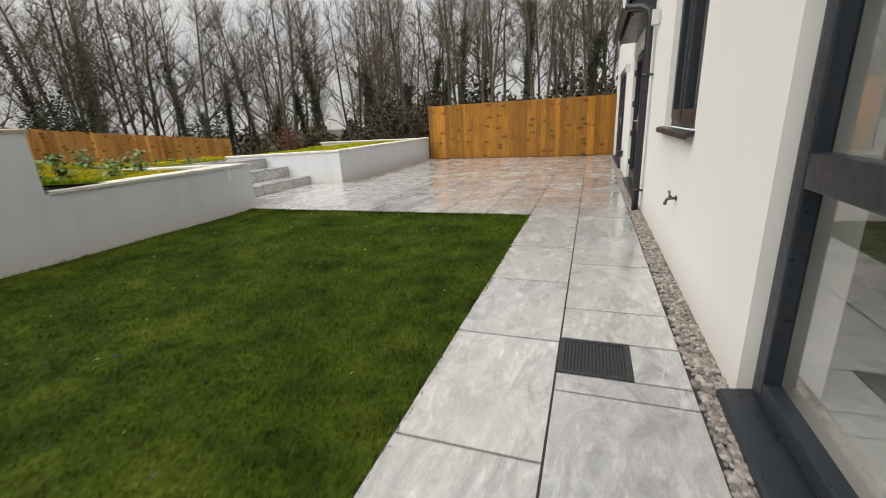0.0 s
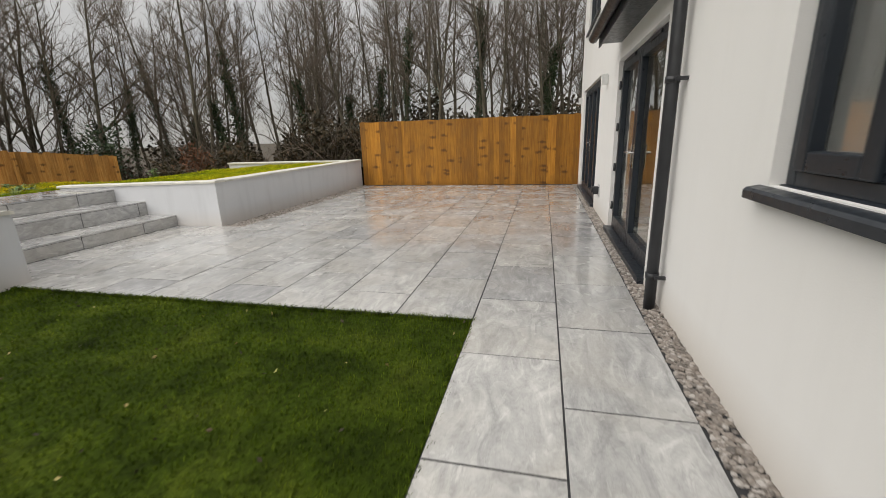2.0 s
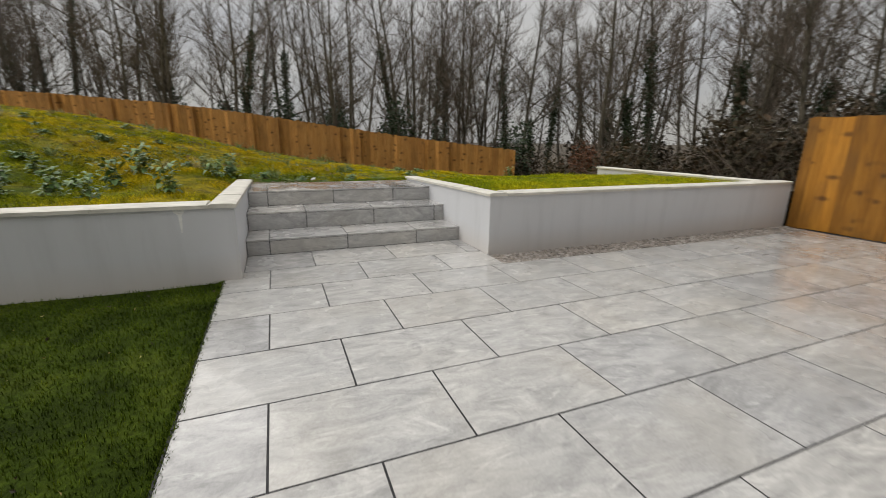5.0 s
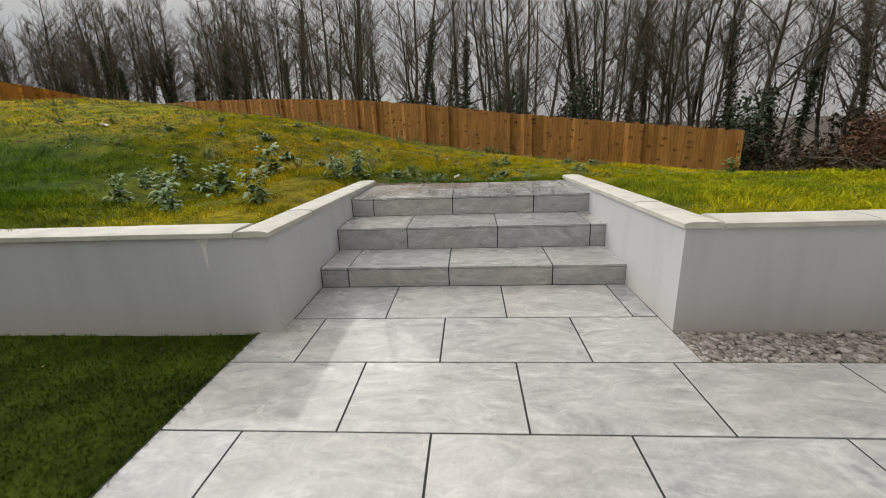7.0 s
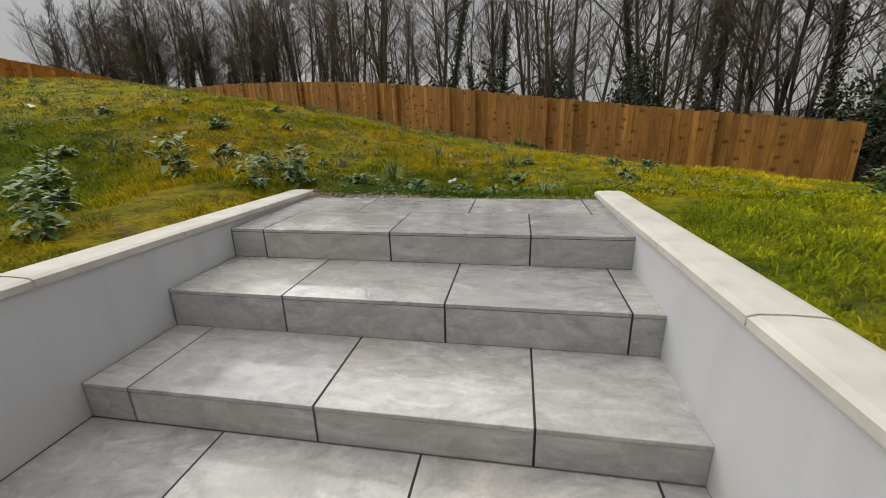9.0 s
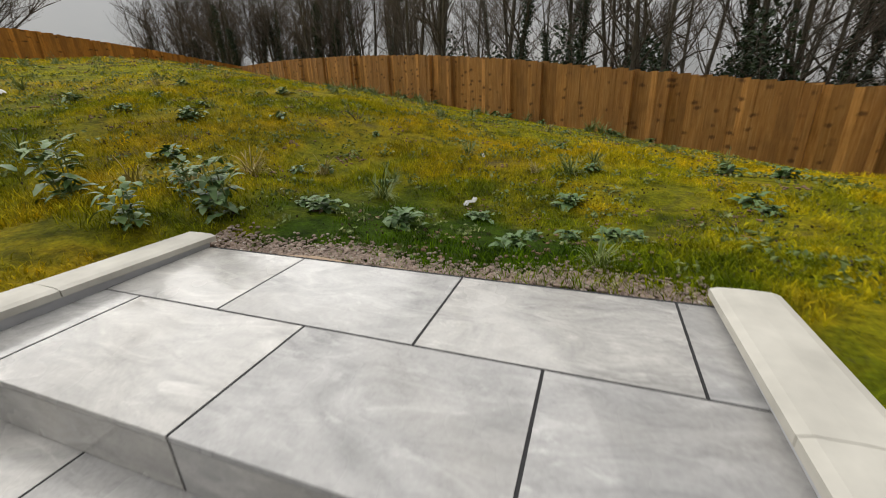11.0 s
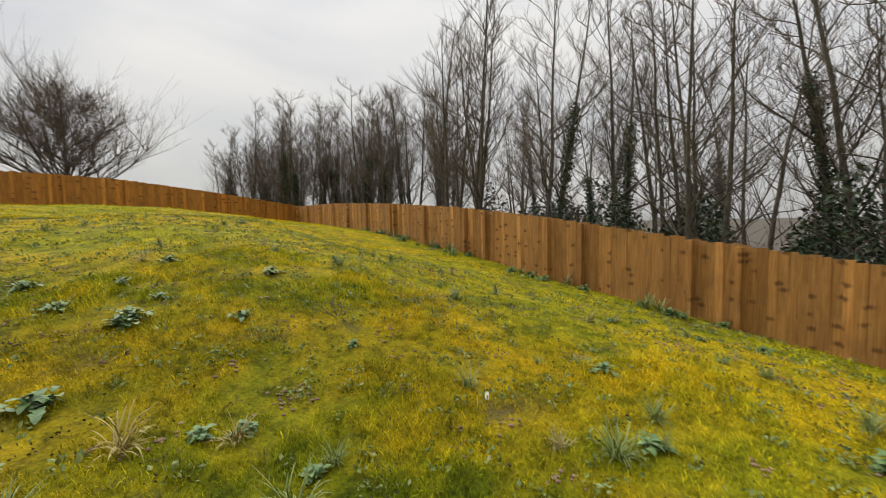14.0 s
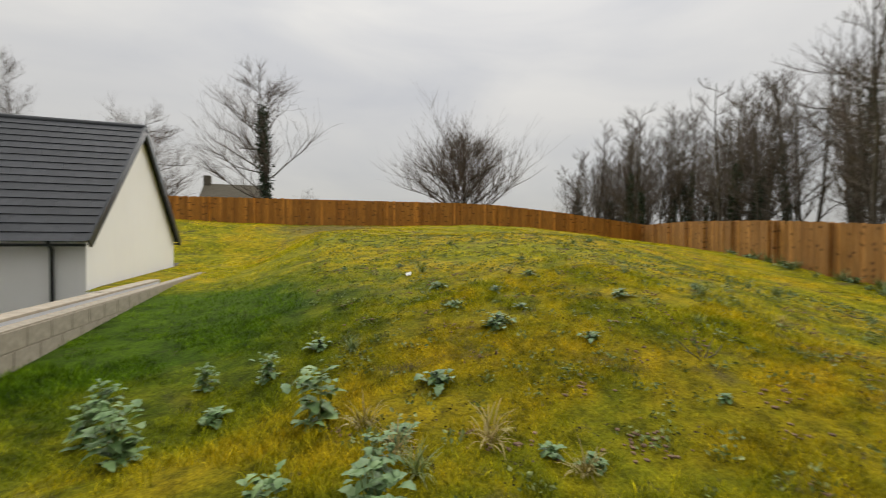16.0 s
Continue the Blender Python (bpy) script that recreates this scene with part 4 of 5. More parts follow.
def lay(parent, x0, x1, y0, y1, z, name="slab", tilt=None):
    """One paving slab over the given cell, less its joint; alike slabs share a mesh."""
    j = 0.0052
    key = (round(x1 - x0 - 2 * j, 3), round(y1 - y0 - 2 * j, 3))
    if min(key) < 0.02:
        return
    if key not in SLABS:
        SLABS[key] = slab_mesh(*key)
    ob = new(name, SLABS[key])
    ob.parent = parent
    ob.matrix_basis = pose((x0 + x1) / 2, (y0 + y1) / 2, z + rng.normal(0, 0.0005)) if tilt is None else tilt
    return ob


def course(parent, x0, x1, y0, y1, phase, z):
    """A row of slabs along y with joints at phase + k * Q, cut at its ends."""
    cuts = [y0] + [c for c in (phase + Q * k for k in range(-20, 30)) if y0 + 0.03 < c < y1 - 0.03] + [y1]
    for a, b in zip(cuts, cuts[1:]):
        lay(parent, x0, x1, a, b, z)


stair = tagged(thing("stairs", "three wide grey porcelain steps between rendered walls", "stairs"), kind="structure")
for i, (nx, z) in enumerate(STEPS):
    ph = 6.897 if i != 1 else 6.456
    tread = part("tread", bmesh.new(), MAT["slab"], stair)
    back = STEPS[i + 1][0] - 0.03 if i < 2 else nx - 0.585
    course(tread, back, nx, SY0 + 0.004, SY1 - 0.004, ph, z)
    if i == 2:
        course(tread, -8.445, nx - 0.585, SY0 + 0.004, SY1 - 0.004, 6.446, z)
    # upright riser slabs
    base = 0.0 if i == 0 else STEPS[i - 1][1]
    hgt = z - 0.022 - base
    cuts = [SY0 + 0.004] + [c for c in (ph + Q * k for k in range(-3, 4)) if SY0 < c < SY1] + [SY1 - 0.004]
    riser = part("riser", bmesh.new(), MAT["slab"], stair)
    for a, b in zip(cuts, cuts[1:]):
        key = (round(hgt - 0.004, 3), round(b - a - 0.0104, 3))
        if key not in SLABS:
            SLABS[key] = slab_mesh(*key)
        ob = new("slab", SLABS[key])
        ob.parent = riser
        ob.matrix_basis = pose(nx - 0.006, (a + b) / 2, base + hgt / 2, 0, 90, 0)

# ---- fences ----
def board_mesh(w, h, mat, t0=0.018, t1=0.008):
    """A feather-edge board: thick along one edge, standing on z = 0, width along x, thickness towards -y."""
    bm = bmesh.new()
    c = 0.004
    prism(bm, [(0, 0), (0, -t0), (c, -t0 - 0.001), (w, -t1), (w, 0)], "z", 0.0, h)
    return mesh_of("board", bm, mat)


pf = tagged(thing("fence", "orange-brown stained timber board fence closing the patio", "fence"))
meshes = [board_mesh(0.160, 1.735 + d, MAT["fence"]) for d in (0.0, 0.006, -0.005, 0.011)]
x = -5.18
i = 0
while x < HX - 0.15:
    b = new("board", meshes[(i * 7 + i // 3) % 4])
    b.parent = pf
    b.matrix_basis = pose(x, FENCE_Y + rng.normal(0, 0.002), 0.005 + rng.normal(0, 0.003), 0, rng.normal(0, 0.12), 0)
    x += 0.1445
    i += 1
for px in (-5.12, -3.2, -1.25, 0.64):
    bm = bmesh.new()
    box(bm, px - 0.05, px + 0.05, FENCE_Y + 0.045, FENCE_Y + 0.145, -0.25, 1.76, 0.006)
    part("post", bm, MAT["fence"], pf)
for z in (0.35, 0.95, 1.5):
    bm = bmesh.new()
    box(bm, -5.16, 0.70, FENCE_Y + 0.006, FENCE_Y + 0.044, z - 0.04, z + 0.04, 0.004)
    part("rail", bm, MAT["fence"], pf)
for px in (-1.9, -4.0, 0.0):
    bm = bmesh.new()
    box(bm, px - 0.045, px + 0.045, FENCE_Y - 0.028, FENCE_Y - 0.019, 0.01, 1.72, 0.002)
    part("cover_strip", bm, MAT["fence"], pf)


def fence_run(label, pts, height, mat, singles, pitch=0.13, step_from_end=False):
    """Boards along a polyline of (x, y, top height): the first ones single, the rest joined."""
    ob = tagged(thing("fence", label, "fence"))
    share = [board_mesh(pitch + 0.016, height + d, mat, 0.022, 0.008) for d in (0.0, 0.012, -0.01, 0.02)]
    count, joined, carry = 0, [], 0.0
    for (xa, ya, za), (xb, yb, zb) in zip(pts, pts[1:]):
        d = math.hypot(xb - xa, yb - ya)
        yaw = math.degrees(math.atan2(yb - ya, xb - xa))
        s = carry
        while s < d:
            k = s / d
            e = k
            m = pose(xa + (xb - xa) * k, ya + (yb - ya) * k, za + (zb - za) * e - height + rng.normal(0, 0.006), rng.normal(0, 0.25), rng.normal(0, 0.25), yaw)
            if count < singles:
                b = new("board", share[(count * 5 + count // 4) % 4])
                b.parent = ob
                b.matrix_basis = m
            else:
                joined.append(m)
            count += 1
            s += pitch
        carry = s - d
        for j in range(int(d / 2.4) + 1):
            k = min(j * 2.4 / d, 1.0)
            e = k
            bm = bmesh.new()
            box(bm, -0.05, 0.05, 0.05, 0.15, -height - 0.3, -0.02, 0.006)
            p = part("post", bm, mat, ob)
            p.matrix_basis = pose(xa + (xb - xa) * k, ya + (yb - ya) * k, za + (zb - za) * e, 0, 0, yaw)
    if joined:
        src = share[0]
        co = np.empty(len(src.vertices) * 3, np.float32)
        src.vertices.foreach_get("co", co)
        co = co.reshape(-1, 3)
        quads = [tuple(p.vertices) for p in src.polygons]
        bm = bmesh.new()
        me = bpy.data.meshes.new("boards")
        vs, fs = [], []
        for n, m in enumerate(joined):
            r = np.array(m)
            vs.extend(map(tuple, co @ r[:3, :3].T + r[:3, 3]))
            fs.extend(tuple(q + n * len(co) for q in f) for f in quads)
        me.from_pydata(vs, [], fs)
        me.materials.append(mat)
        bm.free()
        b = new("boards", me)
        b.parent = ob
        tagged(b, kind="stuff")
    return ob


LOW = [(14.2, 1.03), (11.3, 1.38), (8.5, 1.77), (5.5, 2.23), (2.5, 2.60), (-2.0, 2.98), (-8.0, 3.30), (-14.6, 3.45)]
fence_run("brown stained feather-edge fence along the foot of the bank", [(fence_x(y), y, z) for y, z in LOW], 1.65, MAT["fence_old"], 230)
fence_run("orange-brown board fence along the top of the bank", [(-30.0, -14.6, 3.49), (-24.6, -15.57, 4.18), (-20.2, -16.37, 4.62), (-17.8, -16.8, 4.70), (-1.7, -18.0, 4.66), (12.0, -19.0, 4.7)], 1.6, MAT["fence_top"], 250, 0.14)

# ---- wing with a slate roof below the bank ----
wing = tagged(thing("outbuilding", "single-storey white rendered building with a dark slate gable roof", "house"))
GX, GY0, GY1, GE = -4.14, -3.1, -9.2, 2.36
GM = (GY0 + GY1) / 2
GA = GE + 3.05 * 0.98
bm = bmesh.new()
prism(bm, [(GY0, -0.3), (GY0, GE), (GM, GA), (GY1, GE), (GY1, -0.3)], "x", GX, 6.0)
part("wall", bm, MAT["white"], wing)
# roof: overlapping slate courses on both slopes
for sgn, eave in ((1, GY0), (-1, GY1)):
    bm = bmesh.new()
    ncr = 17
    sl = Vector((0, -sgn * 3.05, GA - GE))
    up = Vector((0, sgn * (GA - GE), 3.05)).normalized()
    e0 = Vector((0, eave, GE)) - sl * 0.07 + up * 0.05
    for i in range(ncr):
        a, b = e0 + sl * 1.07 * i / ncr, e0 + sl * 1.07 * min((i + 1.12) / ncr, 1.0)
        xs = np.arange(GX - 0.14, 6.2, 0.6)
        for j, xx in enumerate(xs):
            x0, x1 = xx + (0.3 if i % 2 else 0) - 0.3 + 0.002, xx + (0.3 if i % 2 else 0) + 0.3 - 0.002
            x0 = max(x0, GX - 0.14)
            q = [a + up * 0.034, b + up * 0.012, b, a + up * 0.018]
            va = [bm.verts.new((x0, p.y, p.z)) for p in q]
            vb = [bm.verts.new((x1, p.y, p.z)) for p in q]
            for k in range(4):
                bm.faces.new((va[k], va[(k + 1) % 4], vb[(k + 1) % 4], vb[k]))
            bm.faces.new(va[::-1])
            bm.faces.new(vb)
    bmesh.ops.recalc_face_normals(bm, faces=bm.faces)
    tagged(part("roof", bm, MAT["slate"], wing, "dark slate roof slope"), kind="stuff")
    bm = bmesh.new()
    p0, p1 = e0 + up * 0.05, e0 + sl * 1.075 + up * 0.05
    dn = up * -0.20
    va = [bm.verts.new((GX - 0.17, p.y, p.z)) for p in (p0, p1, p1 + dn, p0 + dn)]
    vb = [bm.verts.new((GX - 0.12, p.y, p.z)) for p in (p0, p1, p1 + dn, p0 + dn)]
    for k in range(4):
        bm.faces.new((va[k], va[(k + 1) % 4], vb[(k + 1) % 4], vb[k]))
    bm.faces.new(va[::-1])
    bm.faces.new(vb)
    part("bargeboard", bm, MAT["frame"], wing, "dark grey bargeboard")
    bm = bmesh.new()
    ey, ez = e0.y + sgn * 0.05, e0.z - 0.03
    outer = [(ey + 0.06 * math.cos(t), ez + 0.06 * math.sin(t)) for t in np.linspace(math.pi, 2 * math.pi, 8)]
    prism(bm, outer, "x", GX - 0.12, 6.1)
    part("gutter", bm, MAT["plastic"], wing, "half-round black gutter")
bm = bmesh.new()
tube(bm, [(GX - 0.15, GM, GA + 0.05), (6.1, GM, GA + 0.05)], 0.085, 10)
part("ridge_tile", bm, MAT["slate"], wing, "dark ridge tiles")
bm = bmesh.new()
tube(bm, [(GX + 0.55, GY0 + 0.2, GE - 0.12), (GX + 0.55, GY0 + 0.18, GE - 0.2), (GX + 0.55, GY0 + 0.07, GE - 0.33), (GX + 0.55, GY0 + 0.06, 0.0)], 0.036, 10)
part("downpipe", bm, MAT["plastic"], wing, "black rainwater downpipe")

bm = bmesh.new()
box(bm, -5.5, GX - 0.002, GY1 - 0.2, GY1, 0.0, 1.12)
structure("wall_far_low", bm, MAT["white"], "low white rendered wall beyond the outbuilding")
bw = tagged(thing("block_wall", "bare concrete block retaining wall beside the outbuilding", "wall"), kind="structure")
bm = bmesh.new()
box(bm, WX - 0.46, WX - 0.27, -9.4, 2.85, 0.2, 1.30)
part("core", bm, MAT["block"], bw)
cm = {}
for r in range(3):
    for c in range(27):
        ya = -9.3 + c * 0.45 + (0.22 if r % 2 else 0)
        if ya + 0.44 > 2.85:
            continue
        if "b" not in cm:
            bm = bmesh.new()
            box(bm, -0.006, 0.012, 0.0, 0.435, 0.0, 0.205, 0.004)
            cm["b"] = mesh_of("block", bm, MAT["block"])
        b = new("block", cm["b"])
        b.parent = bw
        b.matrix_basis = pose(WX - 0.466, ya, 0.64 + r * 0.218)


# ---- trees ----
class Limbs:
    """Collects tapered tubes as arrays."""

    def __init__(self):
        self.v, self.f, self.n = [], [], 0

    def add(self, pts, radii, sides):
        pts, radii = np.asarray(pts), np.asarray(radii)
        d = np.gradient(pts, axis=0)
        d /= np.linalg.norm(d, axis=1, keepdims=True) + 1e-9
        s = np.cross(d, [0.37, 0.81, 0.45])
        s /= np.linalg.norm(s, axis=1, keepdims=True) + 1e-9
        u = np.cross(d, s)
        a = np.linspace(0, 2 * np.pi, sides, endpoint=False)
        ring = pts[:, None] + radii[:, None, None] * (np.cos(a)[None, :, None] * s[:, None] + np.sin(a)[None, :, None] * u[:, None])
        self.v.append(ring.reshape(-1, 3))
        m = len(pts)
        i = (np.arange(m - 1)[:, None] * sides + np.arange(sides)[None])
        j = (np.arange(m - 1)[:, None] * sides + (np.arange(sides)[None] + 1) % sides)
        self.f.append(np.stack([i, j, j + sides, i + sides], -1).reshape(-1, 4) + self.n)
        self.n += m * sides

    def mesh(self, name, mat):
        return tri_mesh(name, np.concatenate(self.v), np.concatenate(self.f), mat, True)


def bend(g, start, direction, length, steps, wander, lift):
    pts = [np.asarray(start, float)]
    d = np.asarray(direction, float)
    for _ in range(steps):
        d = d + g.normal(0, wander, 3) + np.array([0, 0, lift])
        d /= np.linalg.norm(d)
        pts.append(pts[-1] + d * length / steps)
    return np.array(pts)


def leaf_cards(g, centres, size, spread):
    """Small folded leaves scattered round centres."""
    n = len(centres)
    c = centres + g.normal(0, spread, (n, 3))
    a, b = g.normal(0, 1, (n, 3)), g.normal(0, 1, (n, 3))
    a /= np.linalg.norm(a, axis=1, keepdims=True)
    b -= a * (a * b).sum(1, keepdims=True)
    b /= np.linalg.norm(b, axis=1, keepdims=True)
    s = (size * g.uniform(0.5, 1.3, n))[:, None]
    k = np.cross(a, b) * s * 0.25
    v = np.stack([c - a * s, c - b * s * 0.6 + k, c + a * s, c + b * s * 0.6 + k], 1)
    i = np.arange(n)[:, None] * 4
    f = np.concatenate([i + [0, 1, 2], i + [0, 2, 3]], 1).reshape(-1, 3)
    return v.reshape(-1, 3), f


def tree_meshes(seed, height, trunk_r, slim, stems=1, dens=1.0, fork=0.35, rise=(0.5, 1.5), lift=0.07):
    """Meshes of a bare tree: stems and limbs, and a crown of fine twigs."""
    g = np.random.default_rng(seed)
    wood, fine = Limbs(), Limbs()
    stemline = []
    for s in range(stems):
        a = g.uniform(0, 2 * np.pi)
        tilt = g.uniform(0.01, 0.06) + (0.09 if stems > 1 else 0)
        h = height * g.uniform(0.82, 1.0)
        line = bend(g, (0.18 * s * np.cos(a), 0.18 * s * np.sin(a), -0.4), (tilt * np.cos(a), tilt * np.sin(a), 1), h, 12, 0.032, 0.025)
        rad = trunk_r * g.uniform(0.7, 1.0) * (1 - np.linspace(0, 1, 13) ** 0.9) + 0.012
        rad[0] *= 1.35
        wood.add(line, rad, 6)
        stemline.append(line)
        nl = int(20 * dens)
        for i in range(nl):
            k = fork + (0.97 - fork) * (i + g.random()) / nl
            p = line[int(k * 12)] + (line[min(int(k * 12) + 1, 12)] - line[int(k * 12)]) * (k * 12 % 1)
            az = g.uniform(0, 2 * np.pi)
            lenl = height * slim * (1.2 - k) * g.uniform(0.6, 1.3) + 0.5
            limb = bend(g, p, (np.cos(az), np.sin(az), g.uniform(*rise)), lenl, 6, 0.16, lift)
            r0 = max(trunk_r * (1 - k) * g.uniform(0.3, 0.55), 0.018)
            wood.add(limb, np.linspace(r0, 0.009, 7), 4)
            for j in range(int(g.integers(5, 9) * dens) + 1):
                kk = g.uniform(0.2, 1.0)
                q = limb[min(int(kk * 6), 5)]
                az2 = g.uniform(0, 2 * np.pi)
                dv = (limb[-1] - limb[0]) / lenl + 0.75 * np.array([np.cos(az2), np.sin(az2), g.uniform(-0.1, 0.9)])
                l2 = lenl * g.uniform(0.28, 0.6)
                br = bend(g, q, dv, l2, 3, 0.17, 0.06)
                fine.add(br, np.linspace(max(r0 * 0.4, 0.010), 0.005, 4), 3)
                for _ in range(int(g.integers(4, 7) * dens)):
                    q2 = br[g.integers(1, 4)]
                    az3 = g.uniform(0, 2 * np.pi)
                    dv3 = (br[-1] - br[0]) / max(l2, 0.05) + 0.8 * np.array([np.cos(az3), np.sin(az3), g.uniform(0, 0.9)])
                    fine.add(bend(g, q2, dv3, l2 * g.uniform(0.35, 0.75), 1, 0.12, 0.05), np.array([0.0062, 0.003]), 3)
    return wood, fine, stemline


KINDS = []
for i, (h, r, slim, st, dens, fork, ivy) in enumerate(((13.0, 0.13, 0.23, 1, 1.0, 0.25, 0), (11.5, 0.11, 0.22, 2, 0.8, 0.22, 0), (14.0, 0.16, 0.24, 1, 1.1, 0.3, 1),
                                       (10.5, 0.10, 0.25, 3, 0.65, 0.2, 0), (12.5, 0.14, 0.21, 1, 1.0, 0.35, 1), (9.5, 0.09, 0.28, 2, 0.75, 0.18, 1), (13.5, 0.15, 0.25, 2, 0.8, 0.28, 1))):
    w, f, lines = tree_meshes(100 + i, h, r, slim, st, dens * 1.1, fork, (0.45, 1.5), 0.06)
    iv = None
    if ivy:
        g = np.random.default_rng(500 + i)
        line = lines[0]
        ks = g.random(2600) ** 0.8 * 7.5
        c = line[ks.astype(int)] + (line[ks.astype(int) + 1] - line[ks.astype(int)]) * (ks % 1)[:, None]
        iv = tri_mesh("ivy", *leaf_cards(g, c, 0.06, 0.12), MAT["ivy"])
    KINDS.append((w.mesh("trunk", MAT["bark"]), f.mesh("crown", MAT["twig"]), iv))

LABELS = ["tall bare grey-brown woodland tree", "bare twin-stemmed woodland tree with fine twigs", "tall bare tree with dark ivy on the trunk", "slender multi-stemmed bare tree",
          "bare tree with ivy climbing the trunk", "low bare bushy tree with dense twigs", "bare ivy-clad tree with spreading crown"]
MASTER = {}


def plant_tree(kind, x, y, z, turn, size, group="woodland trees", label=""):
    m = Matrix.Translation((x, y, z)) @ pose(0, 0, 0, 0, 0, turn) @ Matrix.Scale(size, 4)
    ob = new("tree")
    tagged(ob, label or LABELS[kind], "tree", group)
    ob.matrix_world = m
    tr, cr, iv = KINDS[kind]
    for nm, me in (("trunk", tr), ("crown", cr), ("ivy", iv)):
        if me:
            c = new(nm, me)
            c.parent = ob
    return ob


def wood_row(n, p0, p1, depth, sizes, seed, z0=0.0, lift=0.0):
    g = np.random.default_rng(seed)
    dx, dy = p1[0] - p0[0], p1[1] - p0[1]
    d = math.hypot(dx, dy)
    nx, ny = -dy / d, dx / d
    for i in range(n):
        k = (i + g.uniform(0.1, 0.9)) / n
        off = depth[0] + (depth[1] - depth[0]) * g.random()
        x, y = p0[0] + dx * k + nx * off, p0[1] + dy * k + ny * off
        z = float(hill_z(x, y)) - 0.3 + lift
        plant_tree(int(g.choice([0, 1, 2, 3, 4, 5, 0, 1, 3, 5, 0, 1, 6])), x, y, z, g.uniform(0, 360), g.uniform(*sizes))


# beyond the lower fence, from its far corner round to the end of the patio
wood_row(15, (-31, -15), (-22, 0), (1.5, 6.0), (0.58, 0.9), 21)
wood_row(8, (-29.5, -12), (-26, -6), (0.8, 5.0), (0.8, 1.05), 41)
wood_row(12, (-22, 0), (-15.5, 13.5), (1.5, 6.0), (0.72, 1.0), 31)
wood_row(38, (-33.5, -31.0), (-31.2, -15.5), (0.5, 7.5), (0.62, 1.0), 26, 0, -0.3)
wood_row(5, (-33, -13), (-24, 0), (6.5, 13.0), (0.85, 1.1), 22)
wood_row(5, (-24, 0), (-17, 16), (6.5, 13.0), (0.85, 1.1), 32)
wood_row(26, (-16, 15.5), (8, 19.5), (2.0, 7.0), (0.75, 1.05), 23)
wood_row(26, (-18, 20), (12, 24), (5.0, 12.0), (0.9, 1.15), 24)
wood_row(9, (-46, -20), (-24, 22), (4.0, 12.0), (0.9, 1.2), 27)
wood_row(14, (-19, 12), (-14.5, 22), (0.5, 5.0), (0.8, 1.05), 25)
# lone trees on the skyline above the upper fence
g9 = np.random.default_rng(77)
w, f, ln = tree_meshes(901, 8.2, 0.20, 0.60, 1, 2.2, 0.16, (0.3, 1.5), 0.03)
KINDS.append((w.mesh("trunk", MAT["bark"]), f.mesh("crown", MAT["twig"]), None))
LABELS.append("round-headed bare tree on the skyline beyond the fence")
w, f, ln = tree_meshes(902, 13.0, 0.26, 0.38, 1, 1.5, 0.22, (0.2, 1.1), 0.03)
ivs = []
for line in ln:
    ks = g9.random(4200) * 9.5
    ivs.append(line[ks.astype(int)] + (line[ks.astype(int) + 1] - line[ks.astype(int)]) * (ks % 1)[:, None])
KINDS.append((w.mesh("trunk", MAT["bark"]), f.mesh("crown", MAT["twig"]), tri_mesh("ivy", *leaf_cards(g9, np.concatenate(ivs), 0.10, 0.22), MAT["ivy"])))
LABELS.append("tall bare tree thickly clad in dark ivy beyond the fence")
plant_tree(7, -22.6, -28.5, 2.0, 110, 1.3, "skyline trees")
plant_tree(8, -5.2, -33.0, 2.6, 60, 1.22, "skyline trees")
plant_tree(8, 3.0, -29.0, 1.6, 200, 0.85, "skyline trees")
plant_tree(1, 6.5, -32.0, 1.8, 300, 0.9, "skyline trees")
plant_tree(0, 9.0, -26.0, 2.4, 100, 1.0, "skyline trees")
plant_tree(5, -8.8, -36.0, 2.5, 10, 0.55, "skyline trees")


def thicket(name, label, p0, p1, depth, height, n_leaf, n_stem, mat, seed, leaf=0.07):
    """Tangled scrub: crossing thin stems with small leaves, uneven along the top."""
    g = np.random.default_rng(seed)
    dx, dy = p1[0] - p0[0], p1[1] - p0[1]
    d = math.hypot(dx, dy)
    nx, ny = -dy / d, dx / d

    def spots(n):
        k, o = g.random(n), g.uniform(*depth, n)
        x, y = p0[0] + dx * k + nx * o, p0[1] + dy * k + ny * o
        top = height * (0.55 + 0.3 * np.sin(k * d * 0.9 + seed) * np.sin(k * d * 0.37) + 0.25 * np.sin(k * d * 2.3 + o))
        return x, y, hill_z(x, y) - 0.3, np.clip(top, 0.3 * height, 1.1 * height)

    ob = tagged(thing(name, label, "bushes"), kind="stuff")
    st = Limbs()
    x, y, z, top = spots(n_stem)
    for i in range(n_stem):
        st.add(bend(g, (x[i], y[i], z[i]), g.normal(0, 0.5, 3) * [1, 1, 0] + [0, 0, 1], top[i] * g.uniform(0.8, 1.7), 5, 0.22, -0.02), np.linspace(0.016, 0.004, 6), 3)
    a = new("stems", st.mesh("stems", MAT["twig"]))
    a.parent = ob
    tagged(a, kind="stuff")
    x, y, z, top = spots(n_leaf)
    c = np.stack([x, y, z + top * g.random(n_leaf) ** 0.75], -1)
    b = new("leaves", tri_mesh("leaves", *leaf_cards(g, c, leaf, 0.12), mat))
    b.parent = ob
    tagged(b, kind="stuff")


